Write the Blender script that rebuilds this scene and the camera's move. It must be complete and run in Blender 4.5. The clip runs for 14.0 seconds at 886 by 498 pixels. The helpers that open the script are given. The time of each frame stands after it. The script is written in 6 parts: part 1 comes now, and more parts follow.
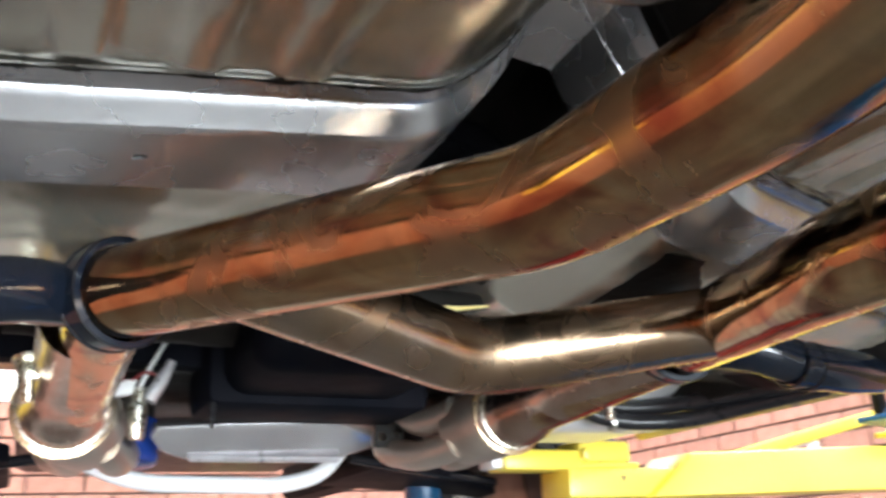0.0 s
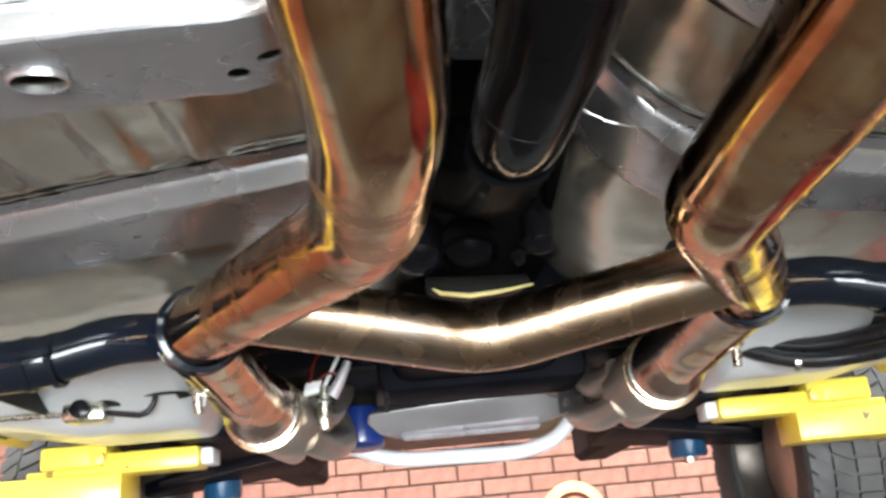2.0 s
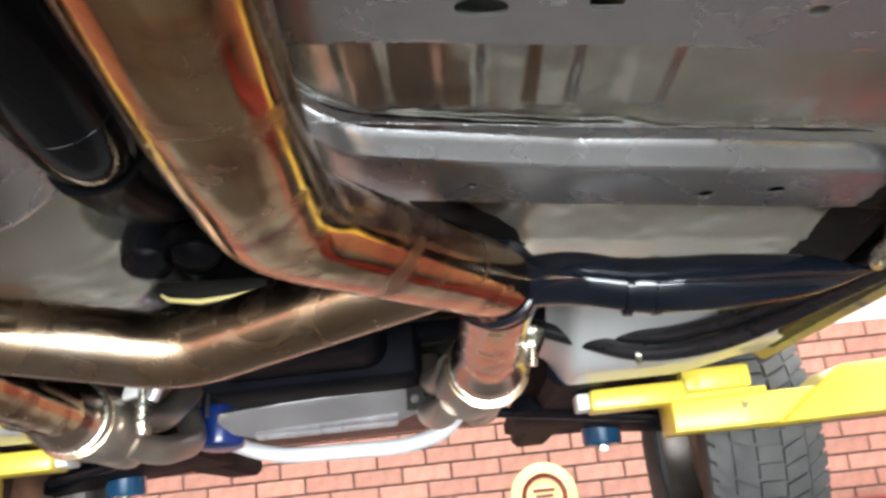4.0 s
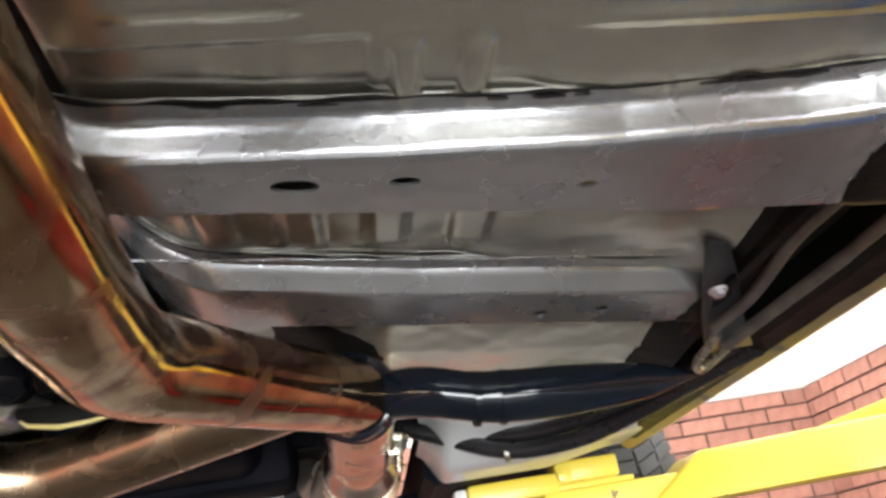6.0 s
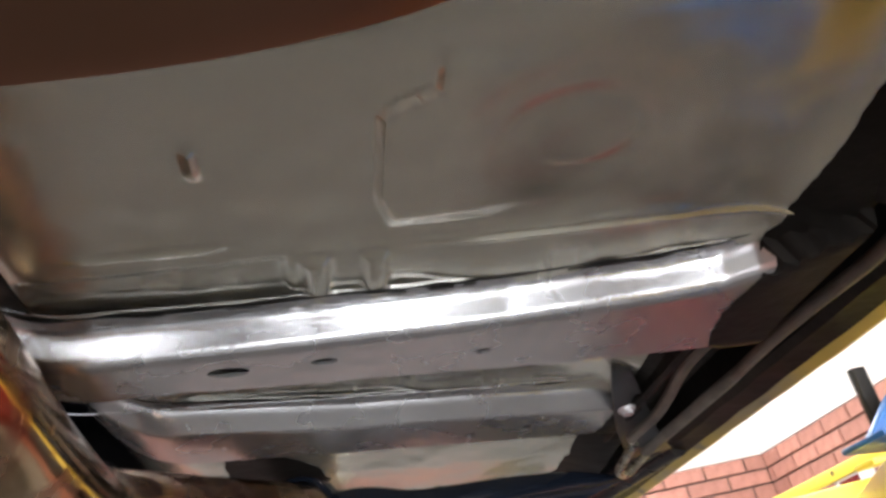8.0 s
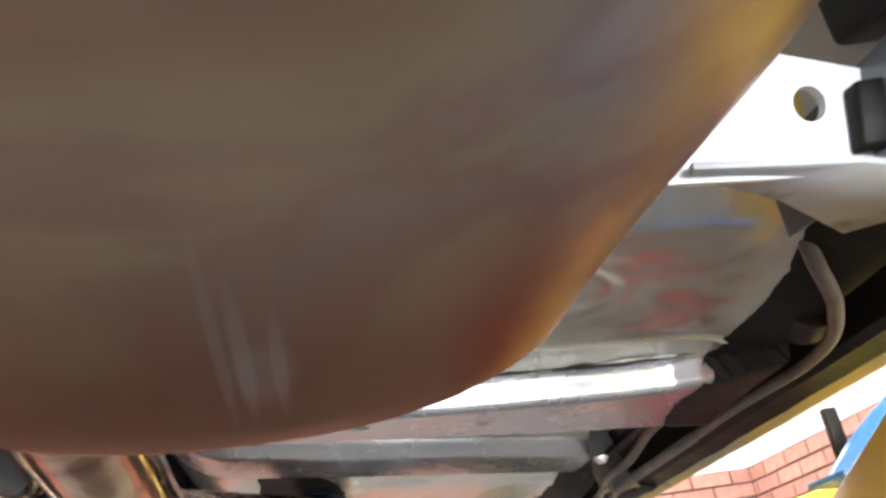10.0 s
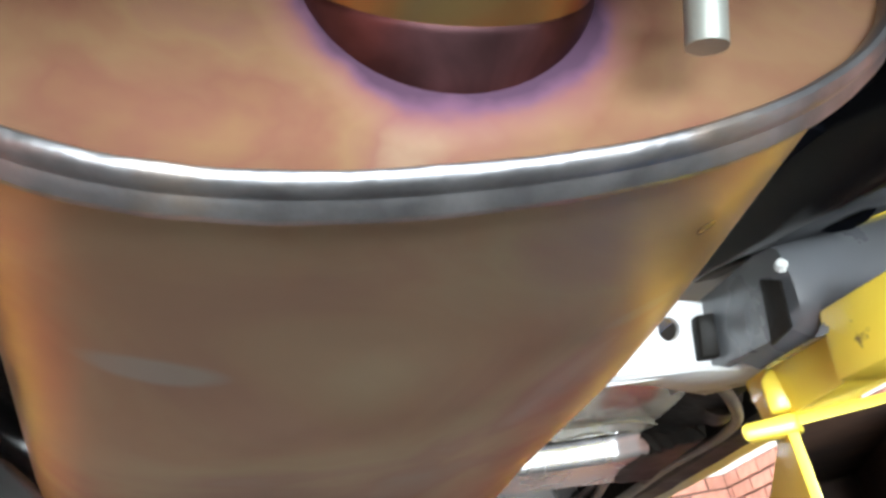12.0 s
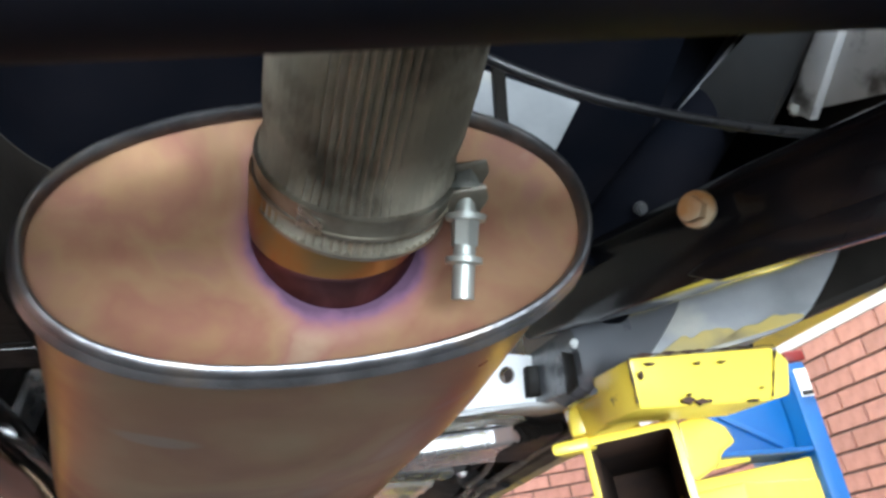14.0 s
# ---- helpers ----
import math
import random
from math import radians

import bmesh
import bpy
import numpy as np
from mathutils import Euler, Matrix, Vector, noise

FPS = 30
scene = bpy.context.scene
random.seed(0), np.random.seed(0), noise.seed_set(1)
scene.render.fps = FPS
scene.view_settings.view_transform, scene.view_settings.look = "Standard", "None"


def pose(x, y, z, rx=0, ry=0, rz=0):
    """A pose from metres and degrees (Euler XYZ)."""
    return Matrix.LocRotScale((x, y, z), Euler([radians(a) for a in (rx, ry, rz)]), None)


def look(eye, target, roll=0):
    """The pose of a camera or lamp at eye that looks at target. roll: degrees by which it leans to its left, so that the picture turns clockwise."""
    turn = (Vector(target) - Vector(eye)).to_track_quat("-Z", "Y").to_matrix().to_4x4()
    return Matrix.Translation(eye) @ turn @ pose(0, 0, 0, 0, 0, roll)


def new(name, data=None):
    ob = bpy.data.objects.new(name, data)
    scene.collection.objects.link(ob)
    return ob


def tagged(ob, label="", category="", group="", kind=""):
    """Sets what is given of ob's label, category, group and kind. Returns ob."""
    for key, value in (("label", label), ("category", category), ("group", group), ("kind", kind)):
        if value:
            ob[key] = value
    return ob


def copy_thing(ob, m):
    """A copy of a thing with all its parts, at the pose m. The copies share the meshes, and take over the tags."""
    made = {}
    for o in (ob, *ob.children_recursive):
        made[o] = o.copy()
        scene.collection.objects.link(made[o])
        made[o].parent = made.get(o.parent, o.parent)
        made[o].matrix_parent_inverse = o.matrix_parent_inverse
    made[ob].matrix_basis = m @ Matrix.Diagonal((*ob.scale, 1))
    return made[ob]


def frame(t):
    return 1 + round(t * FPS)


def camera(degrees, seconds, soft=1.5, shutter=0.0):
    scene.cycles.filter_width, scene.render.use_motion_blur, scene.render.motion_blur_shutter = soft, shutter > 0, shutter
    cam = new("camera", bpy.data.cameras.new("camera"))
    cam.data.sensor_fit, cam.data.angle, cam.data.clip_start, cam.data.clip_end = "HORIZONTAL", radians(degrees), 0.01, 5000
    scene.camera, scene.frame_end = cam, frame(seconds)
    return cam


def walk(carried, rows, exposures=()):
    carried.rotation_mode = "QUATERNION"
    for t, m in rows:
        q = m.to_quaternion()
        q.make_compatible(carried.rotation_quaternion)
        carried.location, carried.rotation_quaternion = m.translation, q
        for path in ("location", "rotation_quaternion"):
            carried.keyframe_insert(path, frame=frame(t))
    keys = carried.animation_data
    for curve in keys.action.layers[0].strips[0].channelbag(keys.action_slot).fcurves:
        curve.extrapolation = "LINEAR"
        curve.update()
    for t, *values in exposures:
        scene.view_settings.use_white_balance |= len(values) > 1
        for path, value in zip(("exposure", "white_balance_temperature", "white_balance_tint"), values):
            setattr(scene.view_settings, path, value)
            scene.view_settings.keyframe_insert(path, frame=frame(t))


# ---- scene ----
# ------------------------------------------------------------------ camera
cam = camera(54.93, 14.0, soft=3.0, shutter=0.4)
walk(cam, [
    (0.0, pose(-0.3099, 0.4185, 1.6014, 109.89, 2.56, -25.44)),
    (0.5, pose(-0.2284, 0.3822, 1.6092, 109.62, 1.59, -13.71)),
    (1.0, pose(-0.1364, 0.3174, 1.5980, 109.24, 3.84, -7.16)),
    (1.5, pose(-0.0881, 0.2819, 1.5913, 109.43, 3.95, -3.07)),
    (2.0, pose(-0.0468, 0.2685, 1.5842, 108.94, 5.07, -0.01)),
    (2.5, pose(0.0242, 0.3394, 1.5940, 109.01, 5.00, -0.18)),
    (3.0, pose(0.1147, 0.3572, 1.5902, 109.52, 5.07, 3.06)),
    (3.5, pose(0.1850, 0.3366, 1.5974, 107.79, 4.93, 4.55)),
    (4.0, pose(0.2275, 0.3244, 1.5988, 107.53, 5.88, 1.80)),
    (4.2, pose(0.2362, 0.3216, 1.5976, 107.57, 6.37, 0.77)),
    (6.3, pose(0.2757, 0.2558, 1.6105, 112.81, 9.77, -4.49)),
    (6.5, pose(0.2826, 0.2473, 1.6115, 113.03, 10.27, -4.15)),
    (7.0, pose(0.2938, 0.2212, 1.6120, 114.12, 10.49, -3.73)),
    (7.5, pose(0.2984, 0.1923, 1.6194, 115.50, 11.50, -3.87)),
    (8.0, pose(0.2932, 0.1768, 1.6231, 116.92, 12.54, -5.42)),
    (8.3, pose(0.2783, 0.1677, 1.6276, 117.59, 12.52, -7.78)),
    (8.5, pose(0.2722, 0.1428, 1.6320, 118.16, 11.81, -7.70)),
    (8.7, pose(0.2792, 0.1150, 1.6337, 117.98, 11.13, -5.66)),
    (10.8, pose(0.2577, -0.0507, 1.6380, 115.39, 8.43, -7.21)),
    (11.0, pose(0.2530, -0.0767, 1.6428, 115.83, 9.65, -6.89)),
    (11.5, pose(0.2490, -0.1253, 1.6481, 116.25, 10.95, -7.11)),
    (12.0, pose(0.2486, -0.1601, 1.6483, 116.04, 10.85, -7.12)),
    (12.5, pose(0.2479, -0.1813, 1.6532, 115.06, 12.17, -8.11)),
    (13.0, pose(0.2265, -0.2034, 1.6578, 114.40, 13.34, -13.61)),
    (13.5, pose(0.2398, -0.2562, 1.6574, 112.98, 11.50, -14.48)),
    (14.0, pose(0.2451, -0.3459, 1.6450, 111.92, 10.91, -11.98)),
], exposures=[(0.0, -0.05, 6300, 9), (1.0, 0.0, 6500, 10), (2.0, -0.1, 6500, 10), (3.0, -0.25, 6500, 10), (4.2, -0.15, 6500, 10), (6.3, -0.57, 6800, 14), (8.0, -0.52, 6700, 16), (8.7, -0.55, 6700, 16), (10.8, 0.2, 6500, 10), (11.5, 0.15, 6500, 9), (12.2, -0.08, 6400, 7), (13.0, -0.38, 6200, 7), (14.0, -0.54, 6050, 8)])

# ------------------------------------------------------------------ light
world = bpy.data.worlds.new("garage_sky")
scene.world = world
world.use_nodes = True
wn = world.node_tree
sky = wn.nodes.new("ShaderNodeTexSky")
sky.sky_type = "NISHITA"
sky.sun_disc = False
sky.sun_elevation, sky.sun_rotation = radians(45), radians(200)
wn.links.new(sky.outputs[0], wn.nodes["Background"].inputs[0])
wn.nodes["Background"].inputs[1].default_value = 0.12


def area_lamp(name, m, sx, sy, watts, colour):
    data = bpy.data.lights.new(name, "AREA")
    data.shape, data.size, data.size_y, data.energy, data.color = "RECTANGLE", sx, sy, watts, colour
    ob = new(name, data)
    ob.matrix_world = m
    return ob


area_lamp("door_window_daylight", look((0.3, -4.7, 1.22), (0.3, 0, 1.22)), 4.0, 2.1, 1250, (0.88, 0.952, 1.0))
# Ceiling lamps added out of view to brighten the walls.
for lx in (-2.5, 2.15):
    area_lamp("ceiling_tube_light", look((lx, 1.2, 3.36), (lx * 1.1, 1.2, 0)), 0.3, 5.0, 265, (0.90, 0.957, 1.0))
area_lamp("ceiling_tube_light", look((0.0, 3.9, 3.36), (0.0, 4.2, 0)), 3.4, 0.3, 194, (0.90, 0.957, 1.0))


# ------------------------------------------------------------------ materials
def material(name, colour, rough=0.5, metal=0.0, second=None, scale=8.0, detail=4.0, bump=0.0, bump_scale=60.0,
             rough_var=0.0, coat=0.0, spec=0.5, per_object=0.0, stretch=None, grime=None, grime_scale=3.0, grime_at=(0.55, 0.7)):
    m = bpy.data.materials.new(name)
    m.use_nodes = True
    t = m.node_tree
    b = t.nodes["Principled BSDF"]
    b.inputs["Roughness"].default_value = rough
    b.inputs["Metallic"].default_value = metal
    b.inputs["Coat Weight"].default_value = coat
    b.inputs["Specular IOR Level"].default_value = spec
    b.inputs["Coat Roughness"].default_value = 0.08
    co = t.nodes.new("ShaderNodeTexCoord")
    vec = co.outputs["Object"]
    if stretch:
        mp = t.nodes.new("ShaderNodeMapping")
        mp.inputs["Scale"].default_value = stretch
        t.links.new(vec, mp.inputs[0])
        vec = mp.outputs[0]
    n = t.nodes.new("ShaderNodeTexNoise")
    n.inputs["Scale"].default_value, n.inputs["Detail"].default_value = scale, detail
    t.links.new(vec, n.inputs["Vector"])
    ramp = t.nodes.new("ShaderNodeValToRGB")
    second = second or tuple(c * 0.72 for c in colour)
    ramp.color_ramp.elements[0].position, ramp.color_ramp.elements[1].position = 0.36, 0.64
    ramp.color_ramp.elements[0].color, ramp.color_ramp.elements[1].color = (*second, 1), (*colour, 1)
    t.links.new(n.outputs[0], ramp.inputs[0])
    out = ramp.outputs[0]
    if grime:
        g = t.nodes.new("ShaderNodeTexNoise")
        g.inputs["Scale"].default_value, g.inputs["Detail"].default_value = grime_scale, 8.0
        t.links.new(co.outputs["Object"], g.inputs["Vector"])
        gr = t.nodes.new("ShaderNodeMapRange")
        gr.inputs[1].default_value, gr.inputs[2].default_value = grime_at
        t.links.new(g.outputs[0], gr.inputs[0])
        mx = t.nodes.new("ShaderNodeMixRGB")
        mx.inputs[2].default_value = (*grime, 1)
        t.links.new(gr.outputs[0], mx.inputs[0])
        t.links.new(out, mx.inputs[1])
        out = mx.outputs[0]
    if per_object:
        oi = t.nodes.new("ShaderNodeObjectInfo")
        hs = t.nodes.new("ShaderNodeHueSaturation")
        mr = t.nodes.new("ShaderNodeMapRange")
        mr.inputs[3].default_value, mr.inputs[4].default_value = 1 - per_object, 1 + per_object
        t.links.new(oi.outputs["Random"], mr.inputs[0])
        t.links.new(mr.outputs[0], hs.inputs["Value"])
        t.links.new(out, hs.inputs["Color"])
        out = hs.outputs[0]
    t.links.new(out, b.inputs["Base Color"])
    if rough_var:
        n2 = t.nodes.new("ShaderNodeTexNoise")
        n2.inputs["Scale"].default_value, n2.inputs["Detail"].default_value = scale * 2.3, 5.0
        t.links.new(vec, n2.inputs["Vector"])
        rr = t.nodes.new("ShaderNodeMapRange")
        rr.inputs[3].default_value, rr.inputs[4].default_value = max(0.02, rough - rough_var), rough + rough_var
        t.links.new(n2.outputs[0], rr.inputs[0])
        t.links.new(rr.outputs[0], b.inputs["Roughness"])
    if bump:
        n3 = t.nodes.new("ShaderNodeTexNoise")
        n3.inputs["Scale"].default_value, n3.inputs["Detail"].default_value = bump_scale, 3.0
        t.links.new(vec, n3.inputs["Vector"])
        bp = t.nodes.new("ShaderNodeBump")
        bp.inputs["Strength"].default_value, bp.inputs["Distance"].default_value = bump, 0.002
        t.links.new(n3.outputs[0], bp.inputs["Height"])
        t.links.new(bp.outputs[0], b.inputs["Normal"])
    return m


def heat_tint(name, stops, rough, centre=None, ring=0.0, marks=(), scale=11.0, warp=0.6, wave=(35.0, 0.12), metal=1.0, smudge=0.0, front_dark=None, detail=7.0, edge_tint=None):
    """Stainless steel with oxide colours from heat; with a centre, violet rings about the weld there."""
    m = bpy.data.materials.new(name)
    m.use_nodes = True
    t = m.node_tree
    b = t.nodes["Principled BSDF"]
    b.inputs["Metallic"].default_value = metal
    b.inputs["Specular IOR Level"].default_value = 0.25
    if edge_tint:
        b.inputs["Specular Tint"].default_value = (*edge_tint, 1)
    co = t.nodes.new("ShaderNodeTexCoord")
    n = t.nodes.new("ShaderNodeTexNoise")
    n.inputs["Scale"].default_value, n.inputs["Detail"].default_value, n.inputs["Distortion"].default_value = scale, detail, warp
    t.links.new(co.outputs["Object"], n.inputs["Vector"])
    ramp = t.nodes.new("ShaderNodeValToRGB")
    els = ramp.color_ramp.elements
    els[0].position, els[0].color = stops[0][0], (*stops[0][1], 1)
    els[1].position, els[1].color = stops[-1][0], (*stops[-1][1], 1)
    for p, c in stops[1:-1]:
        e = els.new(p)
        e.color = (*c, 1)
    t.links.new(n.outputs[0], ramp.inputs[0])
    out = ramp.outputs[0]
    if centre:
        off = t.nodes.new("ShaderNodeVectorMath")
        off.operation = "SUBTRACT"
        off.inputs[1].default_value = centre
        t.links.new(co.outputs["Object"], off.inputs[0])
        flat = t.nodes.new("ShaderNodeVectorMath")
        flat.operation = "MULTIPLY"
        flat.inputs[1].default_value = (1.0, 0.0, 0.88)
        t.links.new(off.outputs[0], flat.inputs[0])
        d = t.nodes.new("ShaderNodeVectorMath")
        d.operation = "LENGTH"
        t.links.new(flat.outputs[0], d.inputs[0])
        wide = t.nodes.new("ShaderNodeTexNoise")
        wide.inputs["Scale"].default_value, wide.inputs["Detail"].default_value = 26.0, 4.0
        t.links.new(co.outputs["Object"], wide.inputs["Vector"])
        ad = t.nodes.new("ShaderNodeMath")
        ad.operation = "MULTIPLY_ADD"
        ad.inputs[1].default_value, ad.inputs[2].default_value = 0.026, -0.013
        t.links.new(wide.outputs[0], ad.inputs[0])
        ad2 = t.nodes.new("ShaderNodeMath")
        t.links.new(d.outputs["Value"], ad2.inputs[0])
        t.links.new(ad.outputs[0], ad2.inputs[1])
        mr = t.nodes.new("ShaderNodeMapRange")
        mr.inputs[1].default_value, mr.inputs[2].default_value = ring, ring + 0.014
        t.links.new(ad2.outputs[0], mr.inputs[0])
        r2 = t.nodes.new("ShaderNodeValToRGB")
        e2 = r2.color_ramp.elements
        e2[0].position, e2[0].color = 0.0, (0.10, 0.055, 0.095, 1)
        e2[1].position, e2[1].color = 1.0, (0.42, 0.24, 0.16, 1)
        for p, c in ((0.16, (0.17, 0.085, 0.165)), (0.38, (0.28, 0.12, 0.14))):
            e = e2.new(p)
            e.color = (*c, 1)
        t.links.new(mr.outputs[0], r2.inputs[0])
        mx = t.nodes.new("ShaderNodeMixRGB")
        t.links.new(mr.outputs[0], mx.inputs[0])
        t.links.new(r2.outputs[0], mx.inputs[1])
        t.links.new(out, mx.inputs[2])
        out = mx.outputs[0]
    # Darker brown towards +y puts the dim floor reflection into the colour.
    if front_dark:
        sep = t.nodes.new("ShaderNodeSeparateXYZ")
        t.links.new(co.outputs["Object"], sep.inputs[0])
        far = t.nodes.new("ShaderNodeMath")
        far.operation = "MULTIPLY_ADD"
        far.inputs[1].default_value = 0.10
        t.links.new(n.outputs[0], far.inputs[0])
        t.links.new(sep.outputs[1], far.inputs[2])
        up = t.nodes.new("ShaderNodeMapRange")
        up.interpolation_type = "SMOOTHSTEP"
        up.inputs[1].default_value, up.inputs[2].default_value, up.inputs[4].default_value = front_dark[0] + 0.05, front_dark[1] + 0.05, front_dark[2]
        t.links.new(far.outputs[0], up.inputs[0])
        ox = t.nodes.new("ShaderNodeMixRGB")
        ox.inputs[2].default_value = (*front_dark[3], 1)
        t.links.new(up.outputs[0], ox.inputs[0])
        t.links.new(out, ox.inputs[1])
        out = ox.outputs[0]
    for c, size, strength in marks:
        sub = t.nodes.new("ShaderNodeVectorMath")
        sub.operation = "SUBTRACT"
        sub.inputs[1].default_value = c
        t.links.new(co.outputs["Object"], sub.inputs[0])
        div = t.nodes.new("ShaderNodeVectorMath")
        div.operation = "DIVIDE"
        div.inputs[1].default_value = size
        t.links.new(sub.outputs[0], div.inputs[0])
        ln = t.nodes.new("ShaderNodeVectorMath")
        ln.operation = "LENGTH"
        t.links.new(div.outputs[0], ln.inputs[0])
        wob = t.nodes.new("ShaderNodeMath")
        wob.operation = "ADD"
        t.links.new(ln.outputs["Value"], wob.inputs[0])
        t.links.new(n.outputs[0], wob.inputs[1])
        edge = t.nodes.new("ShaderNodeMapRange")
        edge.inputs[1].default_value, edge.inputs[2].default_value = 1.55, 1.15
        edge.inputs[3].default_value, edge.inputs[4].default_value = 0.0, strength
        t.links.new(wob.outputs[0], edge.inputs[0])
        mk = t.nodes.new("ShaderNodeMixRGB")
        mk.inputs[2].default_value = (0.42, 0.43, 0.41, 1)
        t.links.new(edge.outputs[0], mk.inputs[0])
        t.links.new(out, mk.inputs[1])
        out = mk.outputs[0]
    n2 = t.nodes.new("ShaderNodeTexNoise")
    n2.inputs["Scale"].default_value, n2.inputs["Detail"].default_value = 26.0, 2.0
    t.links.new(co.outputs["Object"], n2.inputs["Vector"])
    rr = t.nodes.new("ShaderNodeMapRange")
    rr.inputs[3].default_value, rr.inputs[4].default_value = rough * 0.6, rough * 1.5
    t.links.new(n2.outputs[0], rr.inputs[0])
    dull = rr.outputs[0]
    if smudge:
        n4 = t.nodes.new("ShaderNodeTexNoise")
        n4.inputs["Scale"].default_value, n4.inputs["Detail"].default_value, n4.inputs["Distortion"].default_value = 19.0, 9.0, 1.4
        t.links.new(co.outputs["Object"], n4.inputs["Vector"])
        sm = t.nodes.new("ShaderNodeMapRange")
        sm.inputs[1].default_value, sm.inputs[2].default_value, sm.inputs[4].default_value = 0.50, 0.66, smudge
        t.links.new(n4.outputs[0], sm.inputs[0])
        ms = t.nodes.new("ShaderNodeMixRGB")
        ms.inputs[2].default_value = (0.34, 0.22, 0.13, 1)
        t.links.new(sm.outputs[0], ms.inputs[0])
        t.links.new(out, ms.inputs[1])
        out = ms.outputs[0]
        more = t.nodes.new("ShaderNodeMath")
        more.operation = "MULTIPLY_ADD"
        more.inputs[1].default_value = 0.30
        t.links.new(sm.outputs[0], more.inputs[0])
        t.links.new(dull, more.inputs[2])
        dull = more.outputs[0]
    t.links.new(out, b.inputs["Base Color"])
    t.links.new(dull, b.inputs["Roughness"])
    n3 = t.nodes.new("ShaderNodeTexNoise")
    n3.inputs["Scale"].default_value, n3.inputs["Detail"].default_value = wave[0], 0.6
    t.links.new(co.outputs["Object"], n3.inputs["Vector"])
    bp = t.nodes.new("ShaderNodeBump")
    bp.inputs["Strength"].default_value, bp.inputs["Distance"].default_value = wave[1], 0.002
    t.links.new(n3.outputs[0], bp.inputs["Height"])
    t.links.new(bp.outputs[0], b.inputs["Normal"])
    return m


PLUM = heat_tint("violet_weld_steel", [(0.3, (0.06, 0.032, 0.036)), (0.5, (0.11, 0.055, 0.06)), (0.7, (0.19, 0.09, 0.10))], 0.34, scale=30.0)
PIPE = heat_tint("tinted_stainless_pipe", [(0.34, (0.27, 0.10, 0.06)), (0.47, (0.44, 0.255, 0.125)), (0.60, (0.54, 0.375, 0.205)), (0.73, (0.50, 0.39, 0.27))], 0.105, scale=15.0, warp=1.4, wave=(15.0, 0.85), smudge=0.85)
CROSS = heat_tint("brushed_stainless_tube", [(0.3, (0.32, 0.20, 0.125)), (0.52, (0.42, 0.295, 0.19)), (0.72, (0.47, 0.39, 0.33))], 0.21, smudge=0.3)
SHELL = heat_tint("tinted_muffler_shell", [(0.28, (0.37, 0.225, 0.185)), (0.40, (0.43, 0.305, 0.215)), (0.50, (0.45, 0.360, 0.25)), (0.60, (0.42, 0.30, 0.235)), (0.74, (0.48, 0.42, 0.37))], 0.34, edge_tint=(0.80, 0.68, 0.62), front_dark=(0.130, 0.240, 0.84, (0.16, 0.064, 0.036)), detail=5.0, scale=9.0, warp=1.1, metal=0.93,
                  marks=[((0.212, 0.067, 1.731), (0.019, 0.0065, 0.05), 0.62), ((0.357, 0.072, 1.733), (0.016, 0.005, 0.05), 0.5), ((0.191, 0.180, 1.717), (0.012, 0.0035, 0.04), 0.4), ((0.253, 0.20, 1.704), (0.0022, 0.050, 0.04), 0.22), ((0.258, 0.205, 1.702), (0.0030, 0.040, 0.04), 0.28), ((0.266, 0.21, 1.700), (0.0026, 0.035, 0.04), 0.22), ((0.262, 0.215, 1.697), (0.010, 0.022, 0.04), 0.2)])
ENDCAP = heat_tint("tinted_muffler_end", [(0.30, (0.22, 0.11, 0.062)), (0.40, (0.28, 0.158, 0.082)), (0.48, (0.25, 0.115, 0.076)), (0.56, (0.285, 0.165, 0.092)), (0.63, (0.26, 0.13, 0.095)), (0.74, (0.36, 0.26, 0.175))], 0.50, (0.2985, -0.008, 1.8000), 0.0365, scale=13.0, warp=0.35, metal=0.42, detail=5.0)
COPPER = heat_tint("copper_tinted_stub", [(0.30, (0.27, 0.12, 0.07)), (0.46, (0.50, 0.24, 0.10)), (0.57, (0.44, 0.32, 0.14)), (0.7, (0.34, 0.31, 0.20))], 0.30, scale=20.0, warp=0.8, detail=4.0)
LIP = material("dull_rolled_steel", (0.27, 0.27, 0.28), 0.34, 0.9, (0.15, 0.15, 0.158), 55, bump=0.25, bump_scale=120, rough_var=0.12, grime=(0.30, 0.24, 0.19), grime_scale=24.0)
RIM = material("brake_dusted_alloy", (0.17, 0.145, 0.125), 0.36, 0.6, (0.08, 0.07, 0.06), 14.0, bump=0.15, rough_var=0.12)
SUMP = material("polished_alloy_pan", (0.72, 0.71, 0.72), 0.18, 0.80, (0.60, 0.58, 0.59), 16.0, bump=0.12, bump_scale=40, rough_var=0.06)
DUSTY = material("dusty_cable_sheath", (0.15, 0.13, 0.11), 0.5, 0.0, (0.09, 0.08, 0.07), 40.0, bump=0.2, rough_var=0.1)
ZINC = material("zinc_plated_steel", (0.72, 0.72, 0.66), 0.28, 1.0, (0.55, 0.53, 0.42), 90, rough_var=0.1, bump=0.15)
BRASS = material("gold_zinc_steel", (0.52, 0.40, 0.25), 0.28, 1.0, (0.36, 0.27, 0.17), 40, rough_var=0.1)
PAN = material("silver_floor_paint", (0.78, 0.762, 0.655), 0.24, 0.75, (0.67, 0.652, 0.545), 5.0, bump=0.05, bump_scale=30, rough_var=0.04,
               coat=0.5, grime=(0.30, 0.27, 0.22), grime_scale=7.0, grime_at=(0.58, 0.78))
